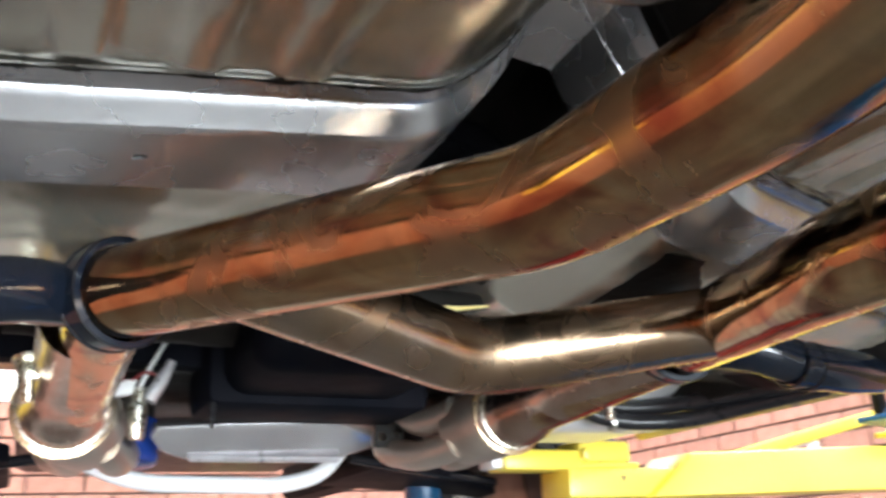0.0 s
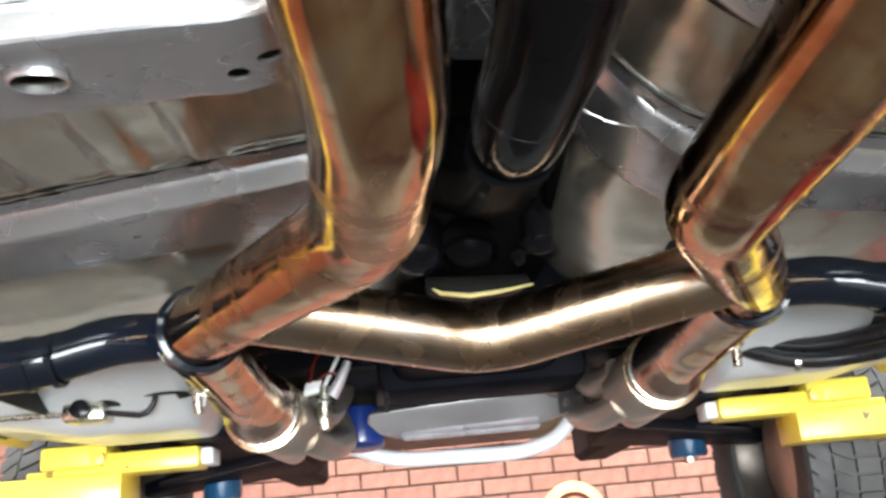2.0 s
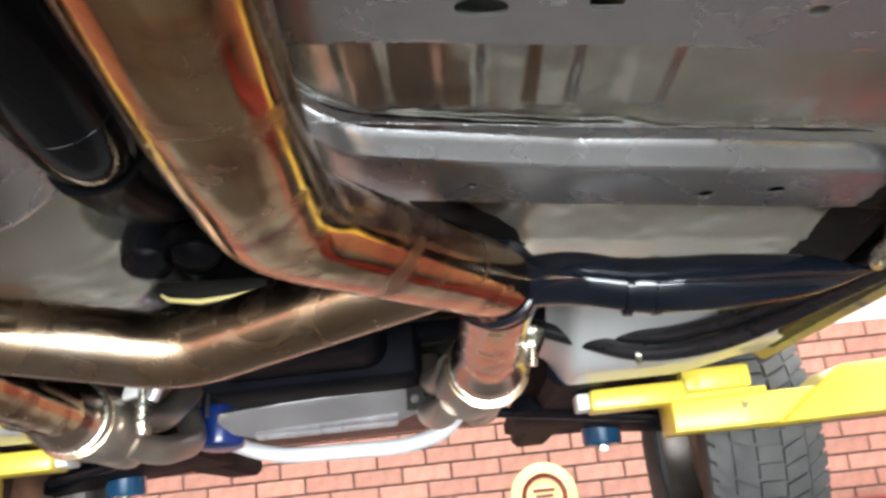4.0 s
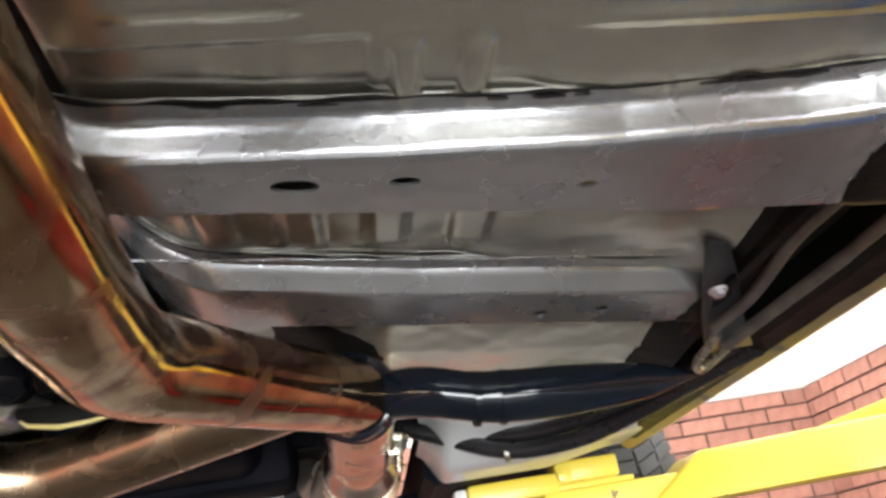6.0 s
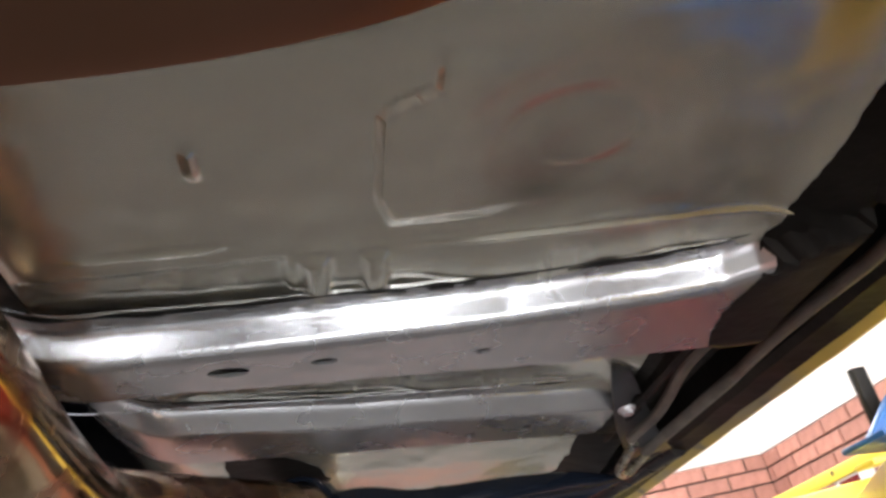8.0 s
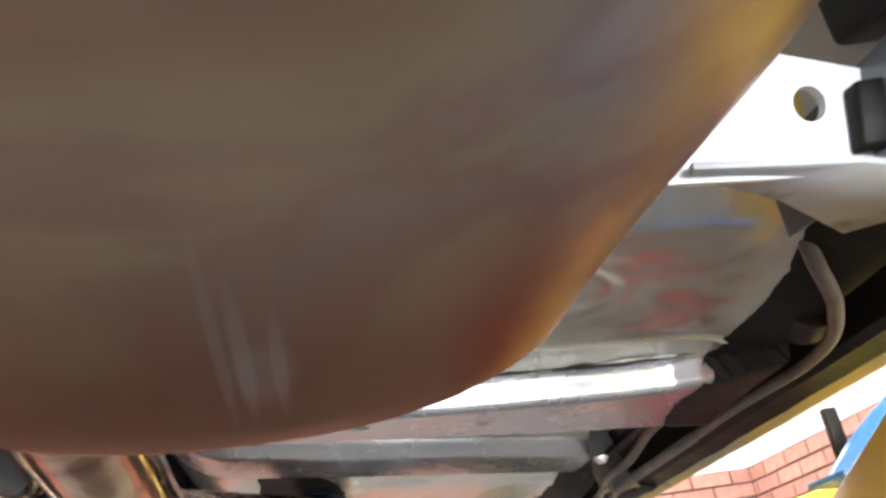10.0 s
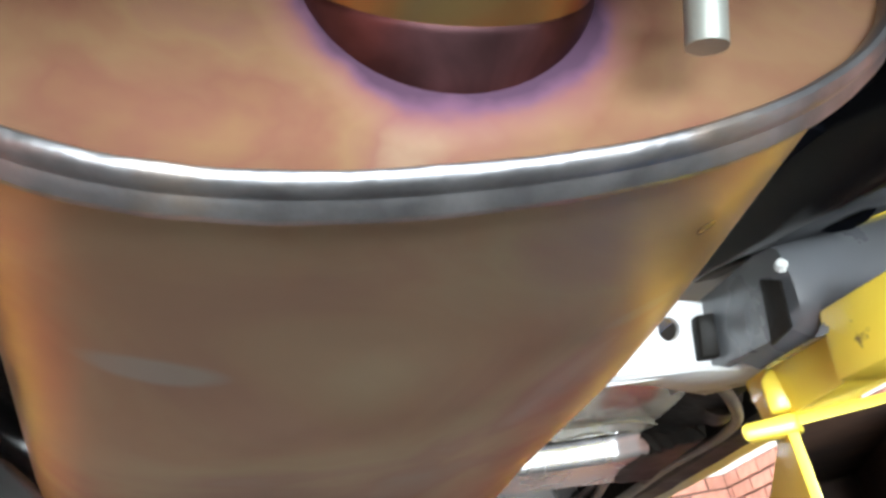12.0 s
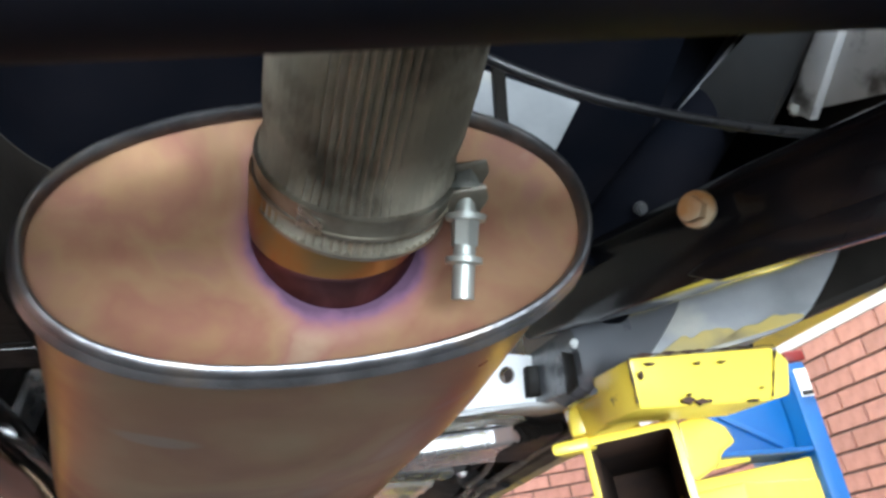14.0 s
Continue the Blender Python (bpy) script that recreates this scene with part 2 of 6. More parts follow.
BEAM = material("bright_silver_paint", (0.57, 0.57, 0.575), 0.27, 0.80, (0.50, 0.50, 0.505), 9.0, bump=0.03, bump_scale=60, rough_var=0.03, coat=0.2)
LIGHTGREY = material("pale_grey_enamel", (0.74, 0.75, 0.74), 0.33, 0.1, (0.62, 0.63, 0.62), 6.0, bump=0.06, rough_var=0.08, coat=0.3,
                     grime=(0.30, 0.28, 0.25), grime_scale=9.0, grime_at=(0.62, 0.8))

BLACK = material("gloss_black_paint", (0.007, 0.007, 0.009), 0.16, 0.0, (0.012, 0.012, 0.014), 10.0, rough_var=0.06, coat=0.05, spec=0.25)
# Undercoat black, shared by the sheets that put dark areas into colour.
SATIN = material("satin_undercoat_and_dark_fill", (0.010, 0.009, 0.008), 0.42, 0.0, (0.020, 0.018, 0.016), 14.0, bump=0.35, bump_scale=90, rough_var=0.12, spec=0.09)
NAVY = material("blue_black_ceramic_coat", (0.007, 0.010, 0.017), 0.11, 0.0, (0.005, 0.007, 0.011), 9.0, rough_var=0.04, coat=0.12, spec=0.35)
RUBBER = material("tyre_rubber", (0.055, 0.055, 0.053), 0.62, 0.0, (0.035, 0.035, 0.034), 25.0, bump=0.25, bump_scale=120, rough_var=0.1)
HOSE = material("black_rubber_hose", (0.012, 0.012, 0.014), 0.30, 0.0, (0.020, 0.020, 0.022), 30.0, rough_var=0.1, spec=0.4)
YELLOW = material("lift_yellow_enamel", (0.89, 0.71, 0.09), 0.36, 0.0, (0.85, 0.66, 0.075), 6.0, bump=0.12, rough_var=0.12, coat=0.2,
                  grime=(0.20, 0.13, 0.05), grime_scale=34.0, grime_at=(0.68, 0.71))
BODYYEL = material("body_yellow_overspray", (0.66, 0.50, 0.10), 0.35, 0.1, (0.42, 0.36, 0.20), 9.0, bump=0.1, rough_var=0.1,
                   grime=(0.22, 0.20, 0.16), grime_scale=12.0, grime_at=(0.56, 0.68))
BLUE = material("lift_blue_enamel", (0.006, 0.095, 0.30), 0.36, 0.0, (0.006, 0.080, 0.26), 5.0, rough_var=0.08, coat=0.2)
BLUECAN = material("blue_filter_can", (0.006, 0.032, 0.20), 0.25, 0.0, (0.006, 0.025, 0.15), 8.0, coat=0.3)
TEAL = material("blue_shock_paint", (0.012, 0.075, 0.16), 0.25, 0.1, (0.01, 0.05, 0.11), 12.0, coat=0.5)
CAST = material("cast_alloy", (0.74, 0.74, 0.76), 0.30, 0.6, (0.60, 0.59, 0.61), 20.0, bump=0.2, bump_scale=80, rough_var=0.1)
COLLECTOR = material("header_nickel_coat", (0.46, 0.41, 0.35), 0.33, 0.75, (0.34, 0.29, 0.24), 12.0, rough_var=0.1)
CHROME = material("bright_neck_steel", (0.60, 0.47, 0.38), 0.24, 1.0, (0.44, 0.30, 0.23), 18.0, rough_var=0.1)
BRICK = material("red_brick", (0.43, 0.205, 0.155), 0.72, 0.0, (0.34, 0.155, 0.115), 18.0, bump=0.5, bump_scale=110, per_object=0.16, rough_var=0.1)
BRICKPLAIN = material("weathered_red_brick", (0.36, 0.155, 0.105), 0.75, 0.0, (0.24, 0.10, 0.07), 9.0, bump=0.5, bump_scale=60, rough_var=0.1)
MORTAR = material("dark_mortar", (0.13, 0.085, 0.07), 0.9, 0.0, (0.09, 0.06, 0.05), 30.0, bump=0.6)
WHITE = material("white_wall_paint", (0.84, 0.83, 0.80), 0.6, 0.0, (0.80, 0.79, 0.76), 2.0, bump=0.1)
CONCRETE = material("dark_sealed_floor", (0.064, 0.063, 0.061), 0.45, 0.0, (0.043, 0.042, 0.040), 1.6, bump=0.2, rough_var=0.12, spec=0.3)
RED = material("red_enamel", (0.17, 0.009, 0.008), 0.45, 0.0, (0.14, 0.008, 0.008), 6.0, coat=0.05)
CREAM = material("cream_sign_enamel", (0.85, 0.72, 0.30), 0.4, 0.0, (0.80, 0.66, 0.25), 10.0)
PAPER = material("white_label", (0.8, 0.8, 0.78), 0.5, 0.0, (0.74, 0.74, 0.72), 20.0)
RUST = material("rusty_bolt", (0.33, 0.16, 0.05), 0.6, 0.4, (0.42, 0.36, 0.25), 70.0, bump=0.5)
DARK = material("dark_interior", (0.01, 0.009, 0.008), 0.8, 0.0, (0.02, 0.018, 0.015), 10.0)
FROST = material("frosted_zinc", (0.38, 0.40, 0.37), 0.44, 0.6, (0.34, 0.36, 0.33), 60.0, rough_var=0.1, bump=0.2)
BAND = material("dusty_clamp_steel", (0.40, 0.38, 0.32), 0.36, 0.85, (0.22, 0.20, 0.16), 45.0, rough_var=0.15, bump=0.2)
SNOW = material("white_enamel", (0.82, 0.83, 0.84), 0.3, 0.0, (0.74, 0.75, 0.76), 9.0, rough_var=0.1, coat=0.3)
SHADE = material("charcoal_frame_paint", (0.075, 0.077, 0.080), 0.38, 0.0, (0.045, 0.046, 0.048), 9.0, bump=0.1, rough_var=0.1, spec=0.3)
RAILSKIN = material("scuffed_rail_paint", (0.30, 0.31, 0.32), 0.42, 0.0, (0.20, 0.21, 0.22), 22.0, bump=0.2, rough_var=0.1, grime=(0.42, 0.41, 0.36), grime_scale=18.0, grime_at=(0.52, 0.68))
MIDGREY = material("smooth_grey_frame_paint", (0.125, 0.13, 0.142), 0.30, 0.1, (0.10, 0.104, 0.11), 9.0, bump=0.08, rough_var=0.1, coat=0.2, grime=(0.14, 0.13, 0.11), grime_scale=26.0, grime_at=(0.60, 0.72))
PALE = material("chalky_grey_paint", (0.50, 0.50, 0.50), 0.5, 0.0, (0.36, 0.36, 0.36), 16.0, bump=0.2, rough_var=0.1, grime=(0.08, 0.075, 0.07), grime_scale=30.0, grime_at=(0.56, 0.66))
DEEP = material("deep_black_enamel", (0.004, 0.004, 0.005), 0.24, 0.0, (0.007, 0.007, 0.008), 14.0, rough_var=0.08, spec=0.012)
MATTE = material("dull_black_paint", (0.004, 0.005, 0.008), 0.55, 0.0, (0.008, 0.008, 0.011), 12.0, bump=0.1, rough_var=0.1, spec=0.03)
SHAFT = material("black_shaft_paint", (0.006, 0.006, 0.007), 0.10, 0.0, (0.010, 0.010, 0.011), 12.0, rough_var=0.04, spec=0.07)
RUSTIN = material("rust_stained_interior", (0.10, 0.05, 0.03), 0.7, 0.2, (0.03, 0.018, 0.014), 14.0, bump=0.3)


def braid_material():
    m = material("braided_flex_steel", (0.50, 0.47, 0.38), 0.5, 0.3, (0.31, 0.29, 0.23), 26.0, rough_var=0.12, bump=0.2, grime=(0.12, 0.105, 0.08), grime_scale=30.0, grime_at=(0.52, 0.72))
    return m


BRAID = braid_material()


# ------------------------------------------------------------------ mesh tools
def link_mesh(name, bm, mat, smooth=True, angle=35):
    me = bpy.data.meshes.new(name)
    bm.normal_update()
    bm.to_mesh(me)
    bm.free()
    me.materials.append(mat)
    if smooth:
        me.polygons.foreach_set("use_smooth", [True] * len(me.polygons))
        me.set_sharp_from_angle(angle=radians(angle))
    return new(name, me)


def thing(name, at, label, category, group=""):
    e = new(name)
    e.empty_display_size = 0.05
    e.location = at
    return tagged(e, label, category, group)


def part(name, bm, mat, parent, label="", smooth=True, angle=35):
    ob = link_mesh(name, bm, mat, smooth, angle)
    origin = Vector(parent.location)
    p = parent.parent
    while p is not None:
        origin += Vector(p.location)
        p = p.parent
    ob.data.transform(Matrix.Translation((0, 0, 0)))
    ob.parent = parent
    ob.location = -origin
    if label:
        ob["label"] = label
    return ob


def box(bm, x0, x1, y0, y1, z0, z1, bevel=0.0, m=None, seg=2):
    r = bmesh.ops.create_cube(bm, size=1.0)
    vs = r["verts"]
    for v in vs:
        v.co = Vector(((x0 + x1) / 2 + v.co.x * (x1 - x0), (y0 + y1) / 2 + v.co.y * (y1 - y0), (z0 + z1) / 2 + v.co.z * (z1 - z0)))
    if m is not None:
        bmesh.ops.transform(bm, matrix=m, verts=vs)
    if bevel:
        es = list({e for v in vs for e in v.link_edges})
        bmesh.ops.bevel(bm, geom=es, offset=bevel, segments=seg, profile=0.5, affect="EDGES")
    return bm


def new_box(*a, **k):
    return box(bmesh.new(), *a, **k)


def fillet(points, radius, steps=7):
    pts = [Vector(p) for p in points]
    out = [pts[0]]
    for a, b, c in zip(pts, pts[1:], pts[2:]):
        u, w = (a - b), (c - b)
        r = min(radius, u.length * 0.48, w.length * 0.48)
        p, q = b + u.normalized() * r, b + w.normalized() * r
        for i in range(steps + 1):
            s = i / steps
            out.append(p * (1 - s) ** 2 + b * 2 * s * (1 - s) + q * s * s)
    out.append(pts[-1])
    clean = [out[0]]
    for p in out[1:]:
        if (p - clean[-1]).length > 1e-5:
            clean.append(p)
    return clean


def tube(bm, pts, radius, seg=32, cap=True, wobble=0.0):
    """Sweep a circle along pts; radius is a number or one per point."""
    pts = [Vector(p) for p in pts]
    rad = radius if isinstance(radius, (list, tuple)) else [radius] * len(pts)
    tang = []
    for i in range(len(pts)):
        a = pts[max(0, i - 1)]
        b = pts[min(len(pts) - 1, i + 1)]
        tang.append((b - a).normalized())
    up = Vector((0, 0, 1)) if abs(tang[0].z) < 0.9 else Vector((1, 0, 0))
    side = tang[0].cross(up).normalized()
    rings = []
    for i, (p, t) in enumerate(zip(pts, tang)):
        side = (side - t * side.dot(t)).normalized()
        top = side.cross(t)
        ring = []
        for k in range(seg):
            a = 2 * math.pi * k / seg
            r = rad[i] * (1 + wobble * math.sin(3 * a + i))
            ring.append(bm.verts.new(p + side * math.cos(a) * r + top * math.sin(a) * r))
        rings.append(ring)
    for r0, r1 in zip(rings, rings[1:]):
        for k in range(seg):
            bm.faces.new((r0[k], r0[(k + 1) % seg], r1[(k + 1) % seg], r1[k]))
    if cap:
        bm.faces.new(list(reversed(rings[0])))
        bm.faces.new(rings[-1])
    bmesh.ops.recalc_face_normals(bm, faces=bm.faces[:])
    return bm


def new_tube(*a, **k):
    return tube(bmesh.new(), *a, **k)


def ring_band(centre, axis, radius, width, thick, seg=40):
    """A hoop: rectangular section turned about axis."""
    bm = bmesh.new()
    c, a = Vector(centre), Vector(axis).normalized()
    q = a.to_track_quat("Z", "Y").to_matrix()
    sec = [(radius, -width / 2), (radius + thick, -width / 2 + thick * 0.3), (radius + thick, width / 2 - thick * 0.3), (radius, width / 2)]
    rows = []
    for k in range(seg):
        an = 2 * math.pi * k / seg
        rows.append([bm.verts.new(c + q @ Vector((math.cos(an) * r, math.sin(an) * r, h))) for r, h in sec])
    for k in range(seg):
        r0, r1 = rows[k], rows[(k + 1) % seg]
        for i in range(4):
            bm.faces.new((r0[i], r1[i], r1[(i + 1) % 4], r0[(i + 1) % 4]))
    bmesh.ops.recalc_face_normals(bm, faces=bm.faces[:])
    return bm


def lathe(centre, axis, profile, seg=40):
    """profile: (radius, height) pairs turned about axis."""
    bm = bmesh.new()
    c, a = Vector(centre), Vector(axis).normalized()
    q = a.to_track_quat("Z", "Y").to_matrix()
    rows = []
    for r, h in profile:
        if r < 1e-5:
            rows.append([bm.verts.new(c + q @ Vector((0, 0, h)))])
        else:
            rows.append([bm.verts.new(c + q @ Vector((math.cos(2 * math.pi * k / seg) * r, math.sin(2 * math.pi * k / seg) * r, h))) for k in range(seg)])
    for r0, r1 in zip(rows, rows[1:]):
        for k in range(seg):
            k2 = (k + 1) % seg
            if len(r0) == 1 and len(r1) > 1:
                bm.faces.new((r0[0], r1[k], r1[k2]))
            elif len(r1) == 1 and len(r0) > 1:
                bm.faces.new((r0[k], r0[k2], r1[0]))
            elif len(r0) > 1:
                bm.faces.new((r0[k], r0[k2], r1[k2], r1[k]))
    bmesh.ops.recalc_face_normals(bm, faces=bm.faces[:])
    return bm


def bolt(bm, at, axis, r=0.008, h=0.007, washer=True):
    c, a = Vector(at), Vector(axis).normalized()
    q = a.to_track_quat("Z", "Y").to_matrix()
    def disc(rad, h0, h1, seg, phase=0.0):
        lo = [bm.verts.new(c + q @ Vector((math.cos(2 * math.pi * k / seg + phase) * rad, math.sin(2 * math.pi * k / seg + phase) * rad, h0))) for k in range(seg)]
        hi = [bm.verts.new(c + q @ Vector((math.cos(2 * math.pi * k / seg + phase) * rad * 0.94, math.sin(2 * math.pi * k / seg + phase) * rad * 0.94, h1))) for k in range(seg)]
        for k in range(seg):
            bm.faces.new((lo[k], lo[(k + 1) % seg], hi[(k + 1) % seg], hi[k]))
        bm.faces.new(hi)
        bm.faces.new(list(reversed(lo)))
    if washer:
        disc(r * 1.45, -0.001, 0.0015, 18)
    disc(r, 0.0015, h, 6)
    return bm


def spaced(lo, hi, coarse, fine):
    """Stations from lo to hi, closer together inside the fine stretches (from, to, step)."""
    out, v = [lo], lo
    while v < hi - 1e-6:
        step = coarse
        for a, b, st in fine:
            if a - 1e-6 <= v < b:
                step = st
        v = min(hi, v + step)
        out.append(v)
    return out


def sheet(x0, x1, y0, y1, fz, nx, ny, thick=0.002, holes=(), xs=None, ys=None):
    """A pressed steel sheet: z = fz(x, y), with real elliptical holes (x, y, rx, ry)."""
    bm = bmesh.new()
    xs = xs or [x0 + (x1 - x0) * i / nx for i in range(nx + 1)]
    ys = ys or [y0 + (y1 - y0) * j / ny for j in range(ny + 1)]
    nx, ny = len(xs) - 1, len(ys) - 1
    grid = [[bm.verts.new((x, y, 0)) for y in ys] for x in xs]
    for i in range(nx):
        for j in range(ny):
            cx, cy = (xs[i] + xs[i + 1]) / 2, (ys[j] + ys[j + 1]) / 2
            if any(((cx - h[0]) / h[2]) ** 2 + ((cy - h[1]) / h[3]) ** 2 < 1 for h in holes):
                continue
            bm.faces.new((grid[i][j], grid[i][j + 1], grid[i + 1][j + 1], grid[i + 1][j]))
    loose = [v for v in bm.verts if not v.link_faces]
    bmesh.ops.delete(bm, geom=loose, context="VERTS")
    for v in bm.verts:
        if v.is_boundary:
            for h in holes:
                d = math.hypot((v.co.x - h[0]) / h[2], (v.co.y - h[1]) / h[3])
                if 0.3 < d < 1.6 and x0 + 1e-6 < v.co.x < x1 - 1e-6 and y0 + 1e-6 < v.co.y < y1 - 1e-6:
                    v.co.x, v.co.y = h[0] + (v.co.x - h[0]) / d, h[1] + (v.co.y - h[1]) / d
        v.co.z = fz(v.co.x, v.co.y)
    low = bm.faces[:]
    r = bmesh.ops.duplicate(bm, geom=bm.verts[:] + bm.edges[:] + bm.faces[:])
    vmap = r["vert_map"]
    edges = [e for f in low for e in f.edges if e.is_boundary]
    for v in [g for g in r["geom"] if isinstance(g, bmesh.types.BMVert)]:
        v.co.z += thick
    for f in [g for g in r["geom"] if isinstance(g, bmesh.types.BMFace)]:
        f.normal_flip()
    for e in set(edges):
        a, b = e.verts
        try:
            bm.faces.new((a, b, vmap[b], vmap[a]))
        except ValueError:
            pass
    bmesh.ops.recalc_face_normals(bm, faces=bm.faces[:])
    return bm


def extrude_profile(pts, y0, y1, ny=1, bend=None):
    """A closed x-z outline pulled along y."""
    bm = bmesh.new()
    rows = []
    for j in range(ny + 1):
        y = y0 + (y1 - y0) * j / ny
        dx, dz = bend(y) if bend else (0, 0)
        rows.append([bm.verts.new((x + dx, y, z + dz)) for x, z in pts])
    n = len(pts)
    for r0, r1 in zip(rows, rows[1:]):
        for k in range(n):
            bm.faces.new((r0[k], r0[(k + 1) % n], r1[(k + 1) % n], r1[k]))
    bm.faces.new(list(reversed(rows[0])))
    bm.faces.new(rows[-1])
    bmesh.ops.recalc_face_normals(bm, faces=bm.faces[:])
    return bm


def prism(pts, thickness_vec, bevel=0.0):
    """A flat outline of 3D points given depth."""
    bm = bmesh.new()
    a = [bm.verts.new(p) for p in pts]
    b = [bm.verts.new(Vector(p) + Vector(thickness_vec)) for p in pts]
    n = len(a)
    bm.faces.new(a)
    bm.faces.new(list(reversed(b)))
    for k in range(n):
        bm.faces.new((a[k], b[k], b[(k + 1) % n], a[(k + 1) % n]))
    bmesh.ops.recalc_face_normals(bm, faces=bm.faces[:])
    if bevel:
        bmesh.ops.bevel(bm, geom=bm.edges[:], offset=bevel, segments=2, profile=0.5, affect="EDGES")
    return bm


def smooth(a, b, v):
    s = min(1.0, max(0.0, (v - a) / (b - a)))
    return s * s * (3 - 2 * s)


def steps(knots, v):
    """Piecewise linear through (position, value) knots."""
    if v <= knots[0][0]:
        return knots[0][1]
    for (a, p), (b, q) in zip(knots, knots[1:]):
        if v <= b:
            return p + (q - p) * (v - a) / (b - a)
    return knots[-1][1]


# ------------------------------------------------------------------ the garage
WALL_Y, WALL_X, BRICK_TOP = 4.39, 2.54, 2.285
floor = tagged(link_mesh("floor", new_box(-3.2, WALL_X + 0.2, -5.0, WALL_Y + 0.2, -0.15, 0.0), CONCRETE), "dark grey sealed garage floor", "floor", kind="structure")
ceiling = tagged(link_mesh("ceiling", new_box(-3.2, WALL_X + 0.2, -5.0, WALL_Y + 0.2, 3.4, 3.5), WHITE), "white painted garage ceiling", "ceiling", kind="structure")
wall_north = tagged(link_mesh("wall_north", new_box(-3.0, WALL_X, WALL_Y, WALL_Y + 0.2, 0.0, 3.4), MORTAR), "red brick garage wall with a white upper part", "wall", kind="structure")
wall_east = tagged(link_mesh("wall_east", new_box(WALL_X, WALL_X + 0.2, -5.0, WALL_Y + 0.2, 0.0, 3.4), MORTAR), "red brick garage side wall with a white upper part", "wall", kind="structure")
wall_west = tagged(link_mesh("wall_west", new_box(-3.2, -3.0, -5.0, WALL_Y + 0.2, 0.0, 3.4), BRICKPLAIN), "red brick garage side wall", "wall", kind="structure")
wall_south = tagged(link_mesh("wall_south", box(box(new_box(-3.0, -2.2, -5.0, -4.85, 0, 3.4), 2.9 - 0.36, 2.54, -5.0, -4.85, 0, 3.4), -2.2, 2.54, -5.0, -4.85, 2.6, 3.4), WHITE), "white wall round an open garage doorway", "wall", kind="structure")
upper = link_mesh("upper_wall", new_box(-3.0, WALL_X - 0.012, WALL_Y - 0.012, WALL_Y - 0.001, BRICK_TOP + 0.004, 3.399, bevel=0.002), WHITE)
upper.parent = wall_north
upper = link_mesh("upper_wall", new_box(WALL_X - 0.012, WALL_X - 0.001, -4.8, WALL_Y - 0.013, BRICK_TOP + 0.004, 3.399, bevel=0.002), WHITE)
upper.parent = wall_east


# Unseen grey lower walls, added to keep red brick bounce off the metal.
DADO = material("grey_wall_paint", (0.24, 0.24, 0.235), 0.6, 0.0, (0.20, 0.20, 0.195), 2.5, bump=0.1)
lower = link_mesh("lower_wall", new_box(-3.0, WALL_X - 0.03, WALL_Y - 0.030, WALL_Y - 0.001, 0.001, 0.60, bevel=0.003), DADO)
lower.parent = wall_north
lower = link_mesh("lower_wall", new_box(WALL_X - 0.030, WALL_X - 0.001, -4.8, WALL_Y - 0.031, 0.001, 0.60, bevel=0.003), DADO)
lower.parent = wall_east


# ------------------------------------------------------------------ car floor
def tunnel(x):
    """Height added by the transmission tunnel."""
    d = abs(x - 0.03)
    u = min(1.0, max(0.0, (d - 0.03) / 0.13))
    return 0.14 * (1 - u) ** 2.2


def slope(x, y):
    s = 0.04 + 0.05 * smooth(0.64, 0.84, y)
    return -s * (min(abs(x), 0.60) - 0.3)


FLOOR_Y = [(-0.9, 2.03), (0.0, 2.02), (0.20, 1.94), (0.33, 1.85), (0.40, 1.826), (0.60, 1.818), (0.672, 1.82), (0.70, 1.853), (0.88, 1.853), (0.98, 1.849), (1.08, 1.838), (1.20, 1.832), (1.30, 1.85), (1.6, 1.93)]


def dent(x, y, cx, cy, rx, ry, h):
    d = math.hypot((x - cx) / rx, (y - cy) / ry)
    return h * (1 - smooth(0.80, 1.04, d))


def panel_mark(x, y, x0, x1, y0, y1, h, soft=0.006):
    return h * smooth(x0 - soft, x0 + soft, x) * (1 - smooth(x1 - soft, x1 + soft, x)) * smooth(y0 - soft, y0 + soft, y) * (1 - smooth(y1 - soft, y1 + soft, y))


